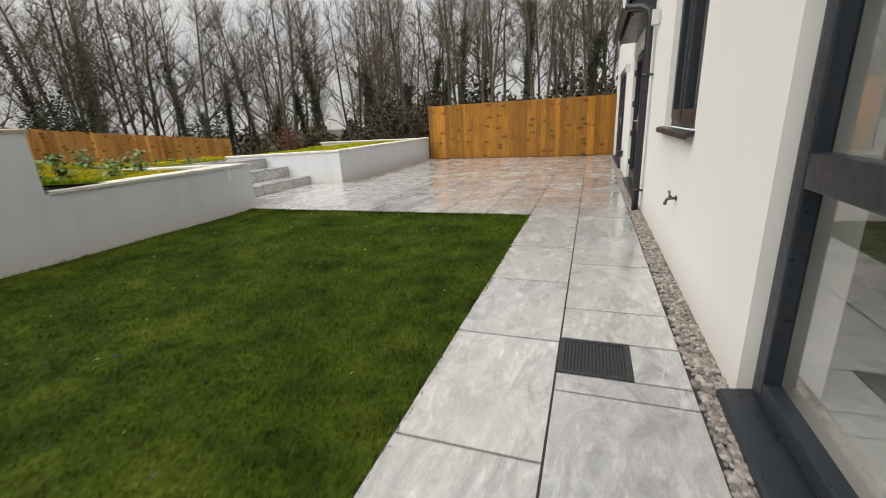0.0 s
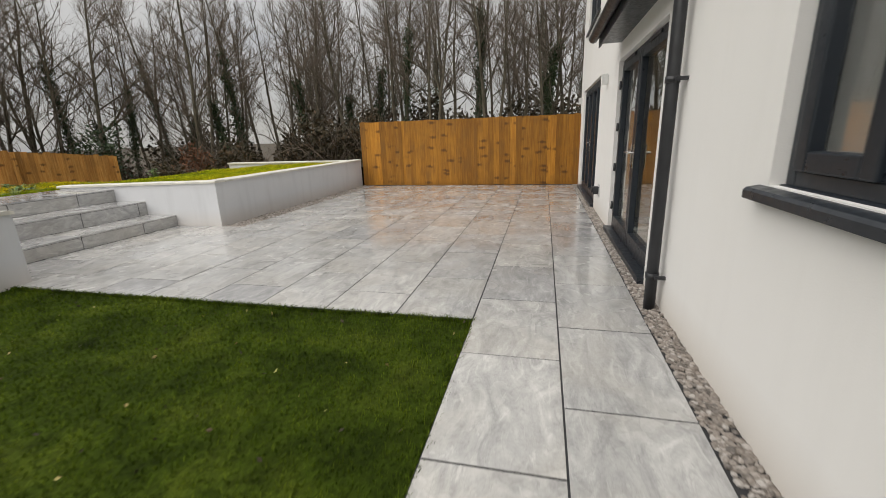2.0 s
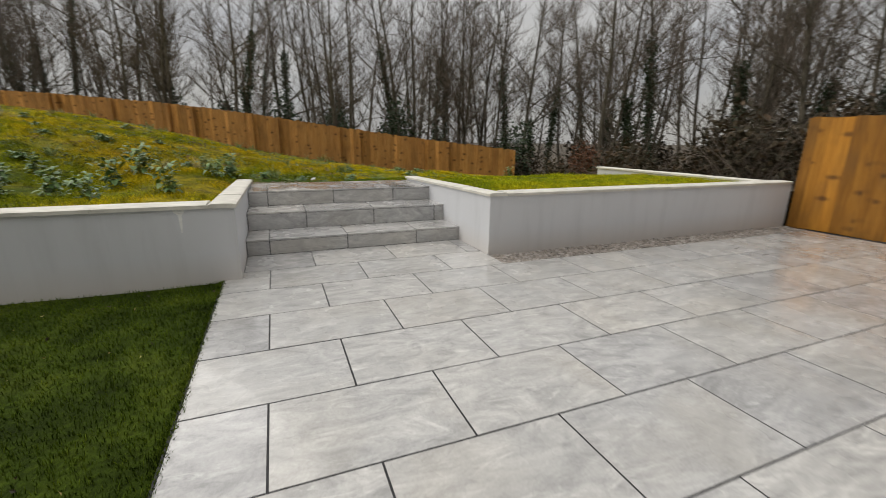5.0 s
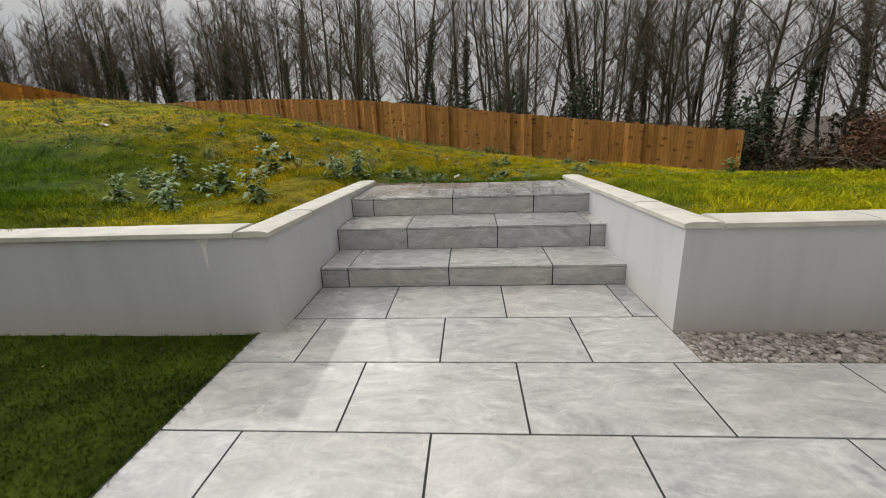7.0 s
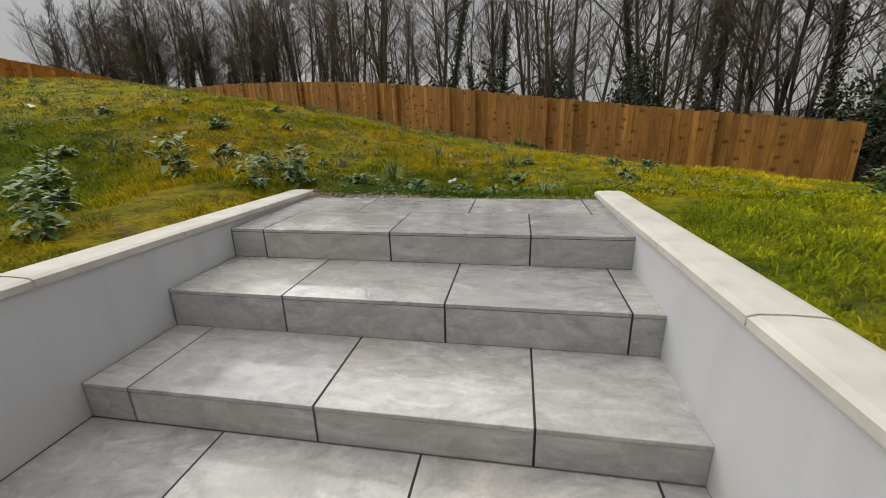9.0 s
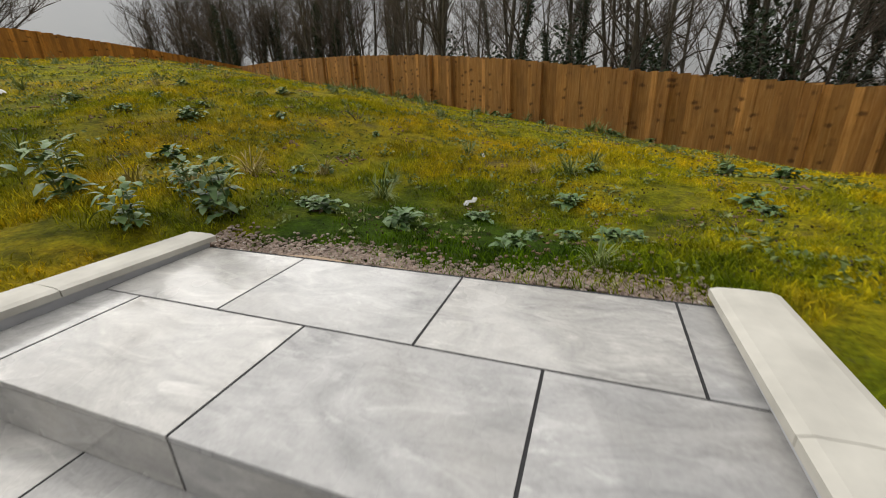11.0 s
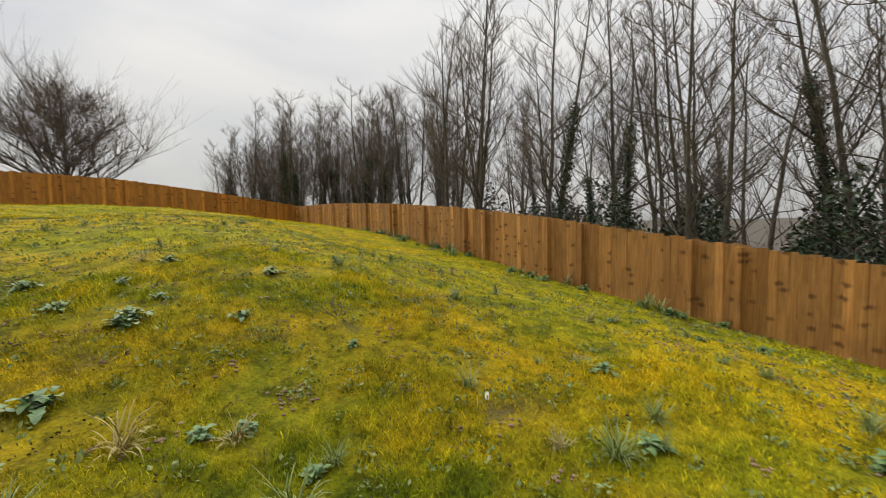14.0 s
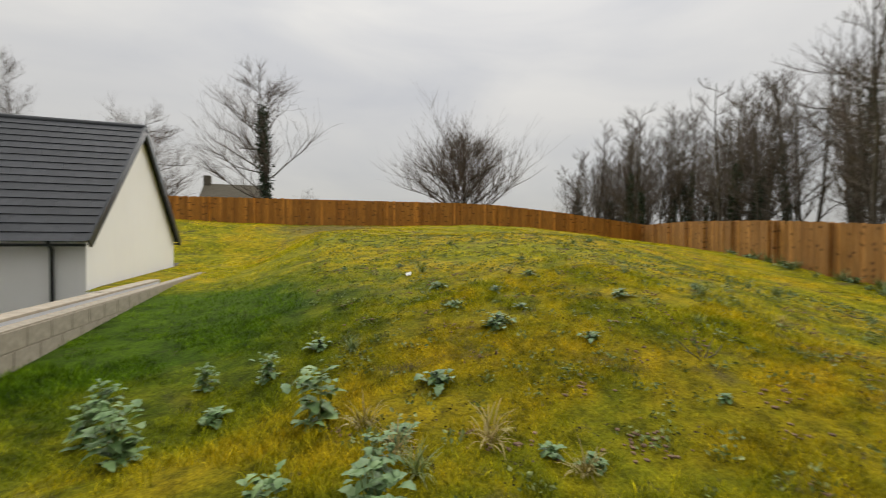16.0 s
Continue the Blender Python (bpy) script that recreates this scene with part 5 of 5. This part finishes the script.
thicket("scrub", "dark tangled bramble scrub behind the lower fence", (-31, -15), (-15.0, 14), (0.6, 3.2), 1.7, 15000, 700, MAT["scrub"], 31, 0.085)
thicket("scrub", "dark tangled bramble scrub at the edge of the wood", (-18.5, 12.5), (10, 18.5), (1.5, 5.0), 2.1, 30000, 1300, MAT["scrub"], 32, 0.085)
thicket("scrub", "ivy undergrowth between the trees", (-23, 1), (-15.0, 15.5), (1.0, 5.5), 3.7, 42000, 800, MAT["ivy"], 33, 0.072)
thicket("scrub", "russet dead-leaved bush at the edge of the wood", (-13.5, 15.8), (-11.3, 16.2), (0.0, 1.2), 2.4, 2600, 160, MAT["russet"], 34, 0.06)
thicket("scrub", "deep dark undergrowth further inside the wood", (-32, -2), (-22, 18), (2.0, 7.0), 3.2, 15000, 400, MAT["scrub"], 35, 0.13)
thicket("scrub", "deep dark undergrowth further inside the wood", (-24, 20), (14, 25), (2.0, 7.0), 3.8, 28000, 500, MAT["scrub"], 36, 0.13)

# a far dark-roofed house behind the upper fence
cot = tagged(thing("cottage", "distant cottage with a dark roof and chimney behind the fence", "house"))
bm = bmesh.new()
box(bm, -11.2, -4.4, -58, -52, 1.0, 6.0)
part("wall", bm, MAT["block"], cot)
bm = bmesh.new()
prism(bm, [(-51.7, 5.9), (-55, 8.3), (-58.3, 5.9)], "x", -11.5, -4.1)
part("roof", bm, MAT["bark"], cot, "dark weathered roof")
bm = bmesh.new()
box(bm, -4.9, -4.1, -55.4, -54.6, 7.6, 9.3, 0.03)
part("chimney", bm, MAT["bark"], cot)
cot.matrix_world = Matrix.Translation((8.0, 2.0, 1.5))


# ---- weeds and tufts on the bank ----
def leaf_shape(g, base, az, length, width, rise, droop, lobes=0):
    """One arched leaf as a strip of quads with a creased midrib."""
    out = []
    n = 6
    d = np.array([math.cos(az), math.sin(az), 0])
    s = np.array([-math.sin(az), math.cos(az), 0])
    for i in range(n + 1):
        k = i / n
        p = np.asarray(base) + d * length * k + np.array([0, 0, rise * length * k - droop * length * k * k])
        w = width * (math.sin(math.pi * min(k * 0.9 + 0.1, 1)) ** 0.8) * (1 + (0.35 if lobes and i % 2 else 0))
        if i == 0:
            w = width * 0.12
        out += [p - s * w / 2 + [0, 0, 0.10 * w], p, p + s * w / 2 + [0, 0, 0.10 * w]]
    f = []
    for i in range(n):
        a = i * 3
        f += [(a, a + 1, a + 4, a + 3), (a + 1, a + 2, a + 5, a + 4)]
    return np.array(out), np.array(f)


def weed_mesh(seed, tall, count, lmin, lmax, mat):
    """A leafy weed: leaves round a short or tall stem."""
    g = np.random.default_rng(seed)
    vs, fs, n = [], [], 0
    for i in range(count):
        k = (i + 0.5) / count
        z = tall * k * 0.95
        ln = g.uniform(lmin, lmax) * (1.1 - 0.45 * k)
        v, f = leaf_shape(g, (g.normal(0, 0.03 + 0.10 * tall), g.normal(0, 0.03 + 0.10 * tall), z), i * 2.4 + g.normal(0, 0.3), ln, ln * g.uniform(0.38, 0.6), g.uniform(0.15, 0.9), g.uniform(0.3, 0.9), 1)
        vs.append(v)
        fs.append(f + n)
        n += len(v)
    return tri_mesh("leaves", np.concatenate(vs), np.concatenate(fs), mat, True)


def stem_mesh(seed, tall, many):
    g = np.random.default_rng(seed)
    st = Limbs()
    for _ in range(many):
        st.add(bend(g, (g.normal(0, 0.03), g.normal(0, 0.03), -0.03), (g.normal(0, 0.15), g.normal(0, 0.15), 1), tall + 0.05, 4, 0.06, 0), np.linspace(0.007, 0.003, 5), 5)
    return st.mesh("stem", MAT["tuft"])


def tuft_mesh(seed, count, h, mat):
    g = np.random.default_rng(seed)
    vs, fs, n = [], [], 0
    for i in range(count):
        v, f = leaf_shape(g, (g.normal(0, 0.03), g.normal(0, 0.03), -0.01), g.uniform(0, 6.3), h * g.uniform(0.6, 1.2), 0.010, g.uniform(0.9, 2.4), g.uniform(0.5, 1.6))
        vs.append(v)
        fs.append(f + n)
        n += len(v)
    return tri_mesh("blade_clump", np.concatenate(vs), np.concatenate(fs), mat, True)


BUSHY = [(weed_mesh(s, 0.44, 72, 0.08, 0.18, MAT["weed"]), stem_mesh(s, 0.36, 4)) for s in (1, 2)]
ROSETTE = [(weed_mesh(s, 0.12, 40, 0.06, 0.17, MAT["weed"]), stem_mesh(s, 0.06, 1)) for s in (3, 4, 5)]
TUFTS = [tuft_mesh(s, 70, 0.20, MAT["tuft"]) for s in (6, 7)]
STRAW = tuft_mesh(8, 60, 0.20, MAT["straw"])


def weed(x, y, size, kind, turn):
    z = float(hill_z(x, y))
    if kind in ("bushy", "rosette"):
        src = BUSHY if kind == "bushy" else ROSETTE
        lv, st = src[int(turn) % len(src)]
        ob = thing("weed_plant", "leafy blue-green weed growing in the rough grass" if kind == "bushy" else "low blue-green leafy weed rosette in the grass", "plant", group="weeds on the bank")
        a = new("foliage", lv)
        a.parent = ob
        b = new("stem", st)
        b.parent = ob
    else:
        me = STRAW if kind == "straw" else TUFTS[int(turn) % 2]
        ob = thing("grass_tuft", "dry straw-coloured grass tuft on the bank" if kind == "straw" else "coarse green grass tuft on the bank", "grass", group="tufts on the bank")
        a = new("blade_clump", me)
        a.parent = ob
    ob.matrix_world = Matrix.Translation((x, y, z)) @ pose(0, 0, 0, 0, 0, turn) @ Matrix.Scale(size * (0.82 if kind == "bushy" else 1.0), 4)


for x, y, s, k, t in ((-9.38, 6.58, 1.05, "rosette", 3), (-9.36, 5.95, 0.95, "rosette", 44), (-10.52, 7.70, 0.95, "rosette", 80), (-10.00, 6.11, 0.95, "tuft", 10), (-11.37, 7.65, 0.9, "tuft", 51), (-11.73, 6.41, 0.7, "tuft", 91),
                      (-9.78, 4.87, 1.0, "straw", 0), (-9.65, 4.01, 0.95, "rosette", 130), (-8.86, 5.43, 1.15, "bushy", 20), (-8.62, 4.22, 1.3, "bushy", 61), (-7.32, 4.22, 1.15, "bushy", 200), (-6.7, 4.95, 1.0, "bushy", 33), (-7.8, 3.67, 0.9, "rosette", 81), (-9.18, 5.1, 0.7, "tuft", 55), (-9.1, 4.9, 0.7, "straw", 33), (-12.1, 9.3, 1.0, "rosette", 5), (-12.2, 9.85, 1.0, "rosette", 14), (-10.6, 9.1, 0.8, "rosette", 66),
                      (-6.9, 3.3, 0.85, "bushy", 70), (-6.3, 4.3, 0.8, "bushy", 101), (-9.35, 11.1, 0.8, "bushy", 68), (-8.35, 5.25, 0.8, "bushy", 121),
                      (-9.47, 7.53, 0.45, "rosette", 0), (-9.50, 7.77, 0.5, "rosette", 37), (-9.50, 8.03, 0.75, "rosette", 74), (-9.12, 7.46, 0.65, "rosette", 111), (-8.87, 7.96, 0.62, "tuft", 148), (-8.18, 3.16, 0.80, "bushy", 296), (-8.95, 5.05, 0.70, "bushy", 333), (-7.62, 3.06, 0.70, "bushy", 10), (-10.57, 3.29, 0.90, "rosette", 47), (-10.14, 5.10, 0.60, "rosette", 84), (-9.17, 4.74, 0.80, "rosette", 158), (-8.67, 2.79, 0.80, "rosette", 195),
                      (-10.68, 3.17, 0.90, "rosette", 306), (-12.00, 7.88, 0.70, "tuft", 343), (-6.99, 3.76, 1.00, "bushy", 20)):
    weed(x, y, s, k, t)
g4 = np.random.default_rng(42)
for i in range(70):
    x, y = g4.uniform(-16, -8.7), g4.uniform(-3.0, 9.5)
    if not bool(in_garden(np.array(x), np.array(y))) or math.hypot(x + 8.6, y - 7.6) < 0.9:
        continue
    weed(x, y, g4.uniform(0.35, 0.8), ("rosette", "rosette", "tuft", "straw", "tuft")[i % 5], g4.uniform(0, 360))
for i in range(36):
    k = g4.random()
    y = 9.5 - 13 * k
    weed(fence_x(y) + g4.uniform(0.15, 0.9), y, g4.uniform(0.7, 1.3), ("rosette", "tuft")[i % 2], g4.uniform(0, 360))

g7 = np.random.default_rng(71)
cx, cy = g7.uniform(-17, -8.6, 1300), g7.uniform(-7.0, 10.5, 1300)
kk = in_garden(cx, cy) & (np.hypot(cx + 8.6, cy - 7.6) > 0.5)
cx, cy = np.repeat(cx[kk], 12), np.repeat(cy[kk], 12)
cx, cy = cx + g7.normal(0, 0.045, len(cx)), cy + g7.normal(0, 0.045, len(cx))
v, f = leaf_cards(g7, np.stack([cx, cy, hill_z(cx, cy) + 0.03], -1), 0.022, 0.014)
tagged(new("small_weeds", tri_mesh("small_weeds", v, f, MAT["tuft"])), "tiny leafy weeds dotted through the mossy grass", "plants", kind="stuff")
cx, cy = g7.uniform(-19, -8.6, 1500), g7.uniform(-11.0, 10.5, 1500)
kk = in_garden(cx, cy)
cx, cy = np.repeat(cx[kk], 9), np.repeat(cy[kk], 9)
cx, cy = cx + g7.normal(0, 0.07, len(cx)), cy + g7.normal(0, 0.07, len(cx))
v, f = leaf_cards(g7, np.stack([cx, cy, hill_z(cx, cy) + 0.024], -1), 0.013, 0.010)
tagged(new("dead_leaves", tri_mesh("dead_leaves", v, f, MAT["scrub"])), "dark dead leaves and stalks lying in the grass", "leaves", kind="stuff")

tw = thing("dead_twig", "dark dead twig sticking out of the bank", "twig")
g5 = np.random.default_rng(5)
st = Limbs()
bz = float(hill_z(-12.03, 4.67))
for _ in range(5):
    st.add(bend(g5, (-12.03, 4.67, bz - 0.03), (g5.normal(0, 0.8), g5.normal(0, 0.8), 1), 0.34, 4, 0.2, 0), np.linspace(0.008, 0.003, 5), 4)
a = new("stem", st.mesh("stem", MAT["bark"]))
a.parent = tw
for x, y, sx, sy, r in ((-11.62, 6.62, 0.07, 0.03, 20), (-10.25, 6.86, 0.15, 0.04, -25), (-10.28, 0.35, 0.17, 0.08, 70)):
    bm = bmesh.new()
    bmesh.ops.create_grid(bm, x_segments=4, y_segments=3, size=0.5)
    for v in bm.verts:
        v.co = Vector((v.co.x * sx, v.co.y * sy, 0.012 * math.sin(v.co.x * 9) + 0.01 * math.sin(v.co.y * 11)))
    r2 = bmesh.ops.extrude_face_region(bm, geom=bm.faces[:])
    for v in [e for e in r2["geom"] if isinstance(e, bmesh.types.BMVert)]:
        v.co.z += 0.006
    lit = part("litter_scrap", bm, MAT["paper"])
    lit.matrix_world = pose(x, y, float(hill_z(x, y)) + 0.035, 4, 6, r)
    tagged(lit, "white scrap of litter lying in the grass", "litter")


# ---- gravel strips and rubble ----
def pebble_field(name, xs, ys, zs, size, mat, seed, label, cat="gravel"):
    g = np.random.default_rng(seed)
    bm = bmesh.new()
    bmesh.ops.create_icosphere(bm, subdivisions=1, radius=1.0)
    co = np.array([v.co for v in bm.verts])
    fc = np.array([[v.index for v in f.verts] for f in bm.faces])
    bm.free()
    n = len(xs)
    s = size * g.uniform(0.55, 1.35, n)
    sc = np.stack([s * g.uniform(0.8, 1.4, n), s * g.uniform(0.7, 1.2, n), s * g.uniform(0.45, 0.8, n)], -1)
    a = g.uniform(0, 2 * np.pi, n)
    p = co[None] * sc[:, None] * g.uniform(0.82, 1.15, (n, len(co), 1))
    c, q = np.cos(a)[:, None], np.sin(a)[:, None]
    v = np.stack([p[..., 0] * c - p[..., 1] * q, p[..., 0] * q + p[..., 1] * c, p[..., 2]], -1) + np.stack([xs, ys, zs], -1)[:, None]
    f = fc[None] + (np.arange(n) * len(co))[:, None, None]
    ob = new(name, tri_mesh(name, v.reshape(-1, 3), f.reshape(-1, 3), mat))
    return tagged(ob, label, cat, kind="stuff")


g6 = np.random.default_rng(6)
n = 9000
gx, gy = g6.uniform(0.614, HX - 0.004, n), 14 - 15.2 * g6.random(n) ** 0.9
k = ~((gx > 0.70) & (((gy > DOOR2[0]) & (gy < DOOR2[1])) | ((gy > DOOR3[0]) & (gy < DOOR3[1]))))
k &= ~((np.hypot(gx - PX, gy - PY)) < 0.04)
pebble_field("gravel_strip", gx[k], gy[k], -0.004 + 0.012 * g6.random(k.sum()), 0.016, MAT["pebbles"], 61, "mixed brown and grey gravel strip beside the house")
n = 5200
gx, gy = g6.uniform(WX + 0.015, -4.855, n), SY1 + 0.01 + 5.6 * g6.random(n) ** 1.15
pebble_field("gravel_bed", gx, gy, -0.03 + 0.022 * g6.random(n), 0.021, MAT["pebbles"], 62, "grey-brown gravel strip at the foot of the planter")
n = 4200
gy = g6.uniform(5.62, 8.45, n)
gx = -8.53 - np.abs(g6.normal(0, 0.12, n)) - 0.05 * np.sin(gy * 5)
pebble_field("stair_rubble", gx, gy, hill_z(gx, gy) + 0.016, 0.011, MAT["rubble"], 63, "loose stony brown subsoil at the head of the stair", "rubble")
n = 130
gy = 5.65 + 2.8 * g6.random(n) ** 0.8
gx = -8.50 - np.abs(g6.normal(0, 0.15, n)) - 0.04 * np.sin(gy * 5)
pebble_field("loose_stones", gx, gy, hill_z(gx, gy) + 0.014, 0.019, MAT["rubble"], 65, "larger loose pinkish stones at the head of the stair", "stones")
cx, cy = g6.uniform(-19, -8.7, 420), g6.uniform(-11.0, 10.0, 420)
kk = in_garden(cx, cy)
cx, cy = np.repeat(cx[kk], 9), np.repeat(cy[kk], 9)
cx, cy = cx + g6.normal(0, 0.09, len(cx)), cy + g6.normal(0, 0.07, len(cx))
pebble_field("soil_clods", cx, cy, hill_z(cx, cy) + 0.004, 0.017, MAT["soil"], 64, "brown clods of bare soil showing through the grass", "soil")
bm = bmesh.new()
bmesh.ops.create_grid(bm, x_segments=10, y_segments=40, size=0.5)
for v in bm.verts:
    yy = 7.08 + v.co.y * 2.9
    edge = 0.26 + 0.06 * math.sin(yy * 5) + 0.03 * math.sin(yy * 13)
    xx = -8.45 - (v.co.x + 0.5) * edge
    v.co = Vector((xx, yy, float(hill_z(xx, yy)) + 0.015 + 0.012 * noise.noise(Vector((xx * 14, yy * 14, 0))) - 0.03 * (v.co.x + 0.5)))
bmesh.ops.recalc_face_normals(bm, faces=bm.faces)
structure("ground_subsoil", bm, MAT["soil"], "strip of bare brown subsoil at the head of the stair")

bm = bmesh.new()
bmesh.ops.create_grid(bm, x_segments=8, y_segments=60, size=0.5)
for v in bm.verts:
    k, yy = v.co.x + 0.5, 6.75 + v.co.y * 2.0
    wide = (0.11 + 0.03 * math.sin(yy * 4.1) + 0.02 * math.sin(yy * 11)) * min(1.0, (0.5 - abs(v.co.y)) * 9 + 0.15)
    xx = -8.447 - k * wide
    v.co = Vector((xx, yy, 0.594 - 0.045 * k ** 3 + 0.006 * noise.noise(Vector((xx * 22, yy * 22, 1.7)))))
edge = bmesh.ops.extrude_face_region(bm, geom=bm.faces[:])
for v in [q for q in edge["geom"] if isinstance(q, bmesh.types.BMVert)]:
    v.co.z -= 0.06
bmesh.ops.recalc_face_normals(bm, faces=bm.faces)
structure("trim_mortar", bm, MAT["mortar"], "rough sandy mortar haunching behind the top step")

# leaves and crumbs on lawn and paving
g8 = np.random.default_rng(88)
n = 260
lx, ly = g8.uniform(WX, -P, n), g8.uniform(0.3, LAWN_Y, n)
v, f = leaf_cards(g8, np.stack([lx, ly, lawn_z(lx, ly) + 0.030], -1), 0.016, 0.004)
ob = new("fallen_leaf_bits", tri_mesh("fallen_leaf_bits", v[: 4 * 70], f[: 2 * 70], MAT["straw"]))
dk = new("dark_leaf_bits", tri_mesh("dark_leaf_bits", v[4 * 70:], f[2 * 70:] - 4 * 70, MAT["scrub"]))
tagged(dk, "small dark dead leaves lying on the lawn", "leaves", kind="stuff")
tagged(ob, "small dry leaf bits lying on the lawn", "leaves", kind="stuff")

# ---- drain cover ----
dr = thing("drain_grate", "black slotted drain cover set in the paving", "drain")
DX0, DX1, DY0, DY1 = 0.004, 0.355, 2.07, 2.42
bm = bmesh.new()
box(bm, DX0, DX1, DY0, DY0 + 0.028, -0.01, 0.005, 0.002)
box(bm, DX0, DX1, DY1 - 0.028, DY1, -0.01, 0.005, 0.002)
box(bm, DX0, DX0 + 0.028, DY0 + 0.028, DY1 - 0.028, -0.01, 0.005, 0.002)
box(bm, DX1 - 0.028, DX1, DY0 + 0.028, DY1 - 0.028, -0.01, 0.005, 0.002)
part("rim", bm, MAT["plastic"], dr)
bm = bmesh.new()
box(bm, DX0 + 0.02, DX1 - 0.02, DY0 + 0.02, DY1 - 0.02, -0.011, -0.007)
part("tray", bm, MAT["grout"], dr)
for i in range(17):
    bm = bmesh.new()
    xx = DX0 + 0.034 + i * 0.0172
    box(bm, xx, xx + 0.009, DY0 + 0.028, DY1 - 0.028, -0.009, 0.003, 0.0015)
    part("slat", bm, MAT["plastic"], dr)

# ---- paving, slab by slab ----
pv = tagged(thing("pavement", "large wet pale grey porcelain paving slabs with dark joints", "paving"), kind="structure")


def cut_round_drain(x0, x1, y0, y1):
    """Cells of a slab left over round the drain."""
    if x1 <= DX0 + 0.01 or x0 >= DX1 or y1 <= DY0 or y0 >= DY1:
        return [(x0, x1, y0, y1)]
    out = []
    if y0 < DY0 - 0.03:
        out.append((x0, x1, y0, DY0))
    if y1 > DY1 + 0.03:
        out.append((x0, x1, DY1, y1))
    out.append((DX1, x1, max(y0, DY0), min(y1, DY1)))
    return out


for c in range(-9, 1):
    x0, x1 = (c * P, c * P + P) if c < 0 else (0.0, 0.605)
    ph = 6.897 if c % 2 else 6.447
    y0, y1 = (-2.9, 13.98) if c >= -1 else (LAWN_Y + 0.01, 13.98)
    if c == -9:
        x0, y0, y1 = -9 * P, SY0 - 0.02 + 0.0, SY1
    if c == -9:
        course(pv, -9 * P, -8 * P, LAWN_Y + 0.01, SY1, ph, 0.0)
        continue
    cuts = [y0] + [q for q in (ph + Q * k for k in range(-20, 30)) if y0 + 0.03 < q < y1 - 0.03] + [y1]
    for a, b in zip(cuts, cuts[1:]):
        for cell in cut_round_drain(x0, x1, a, b):
            lay(pv, *cell, 0.0)
course(pv, -6.092, -9 * P, SY0 + 0.004, SY1 - 0.004, 6.447, 0.0)
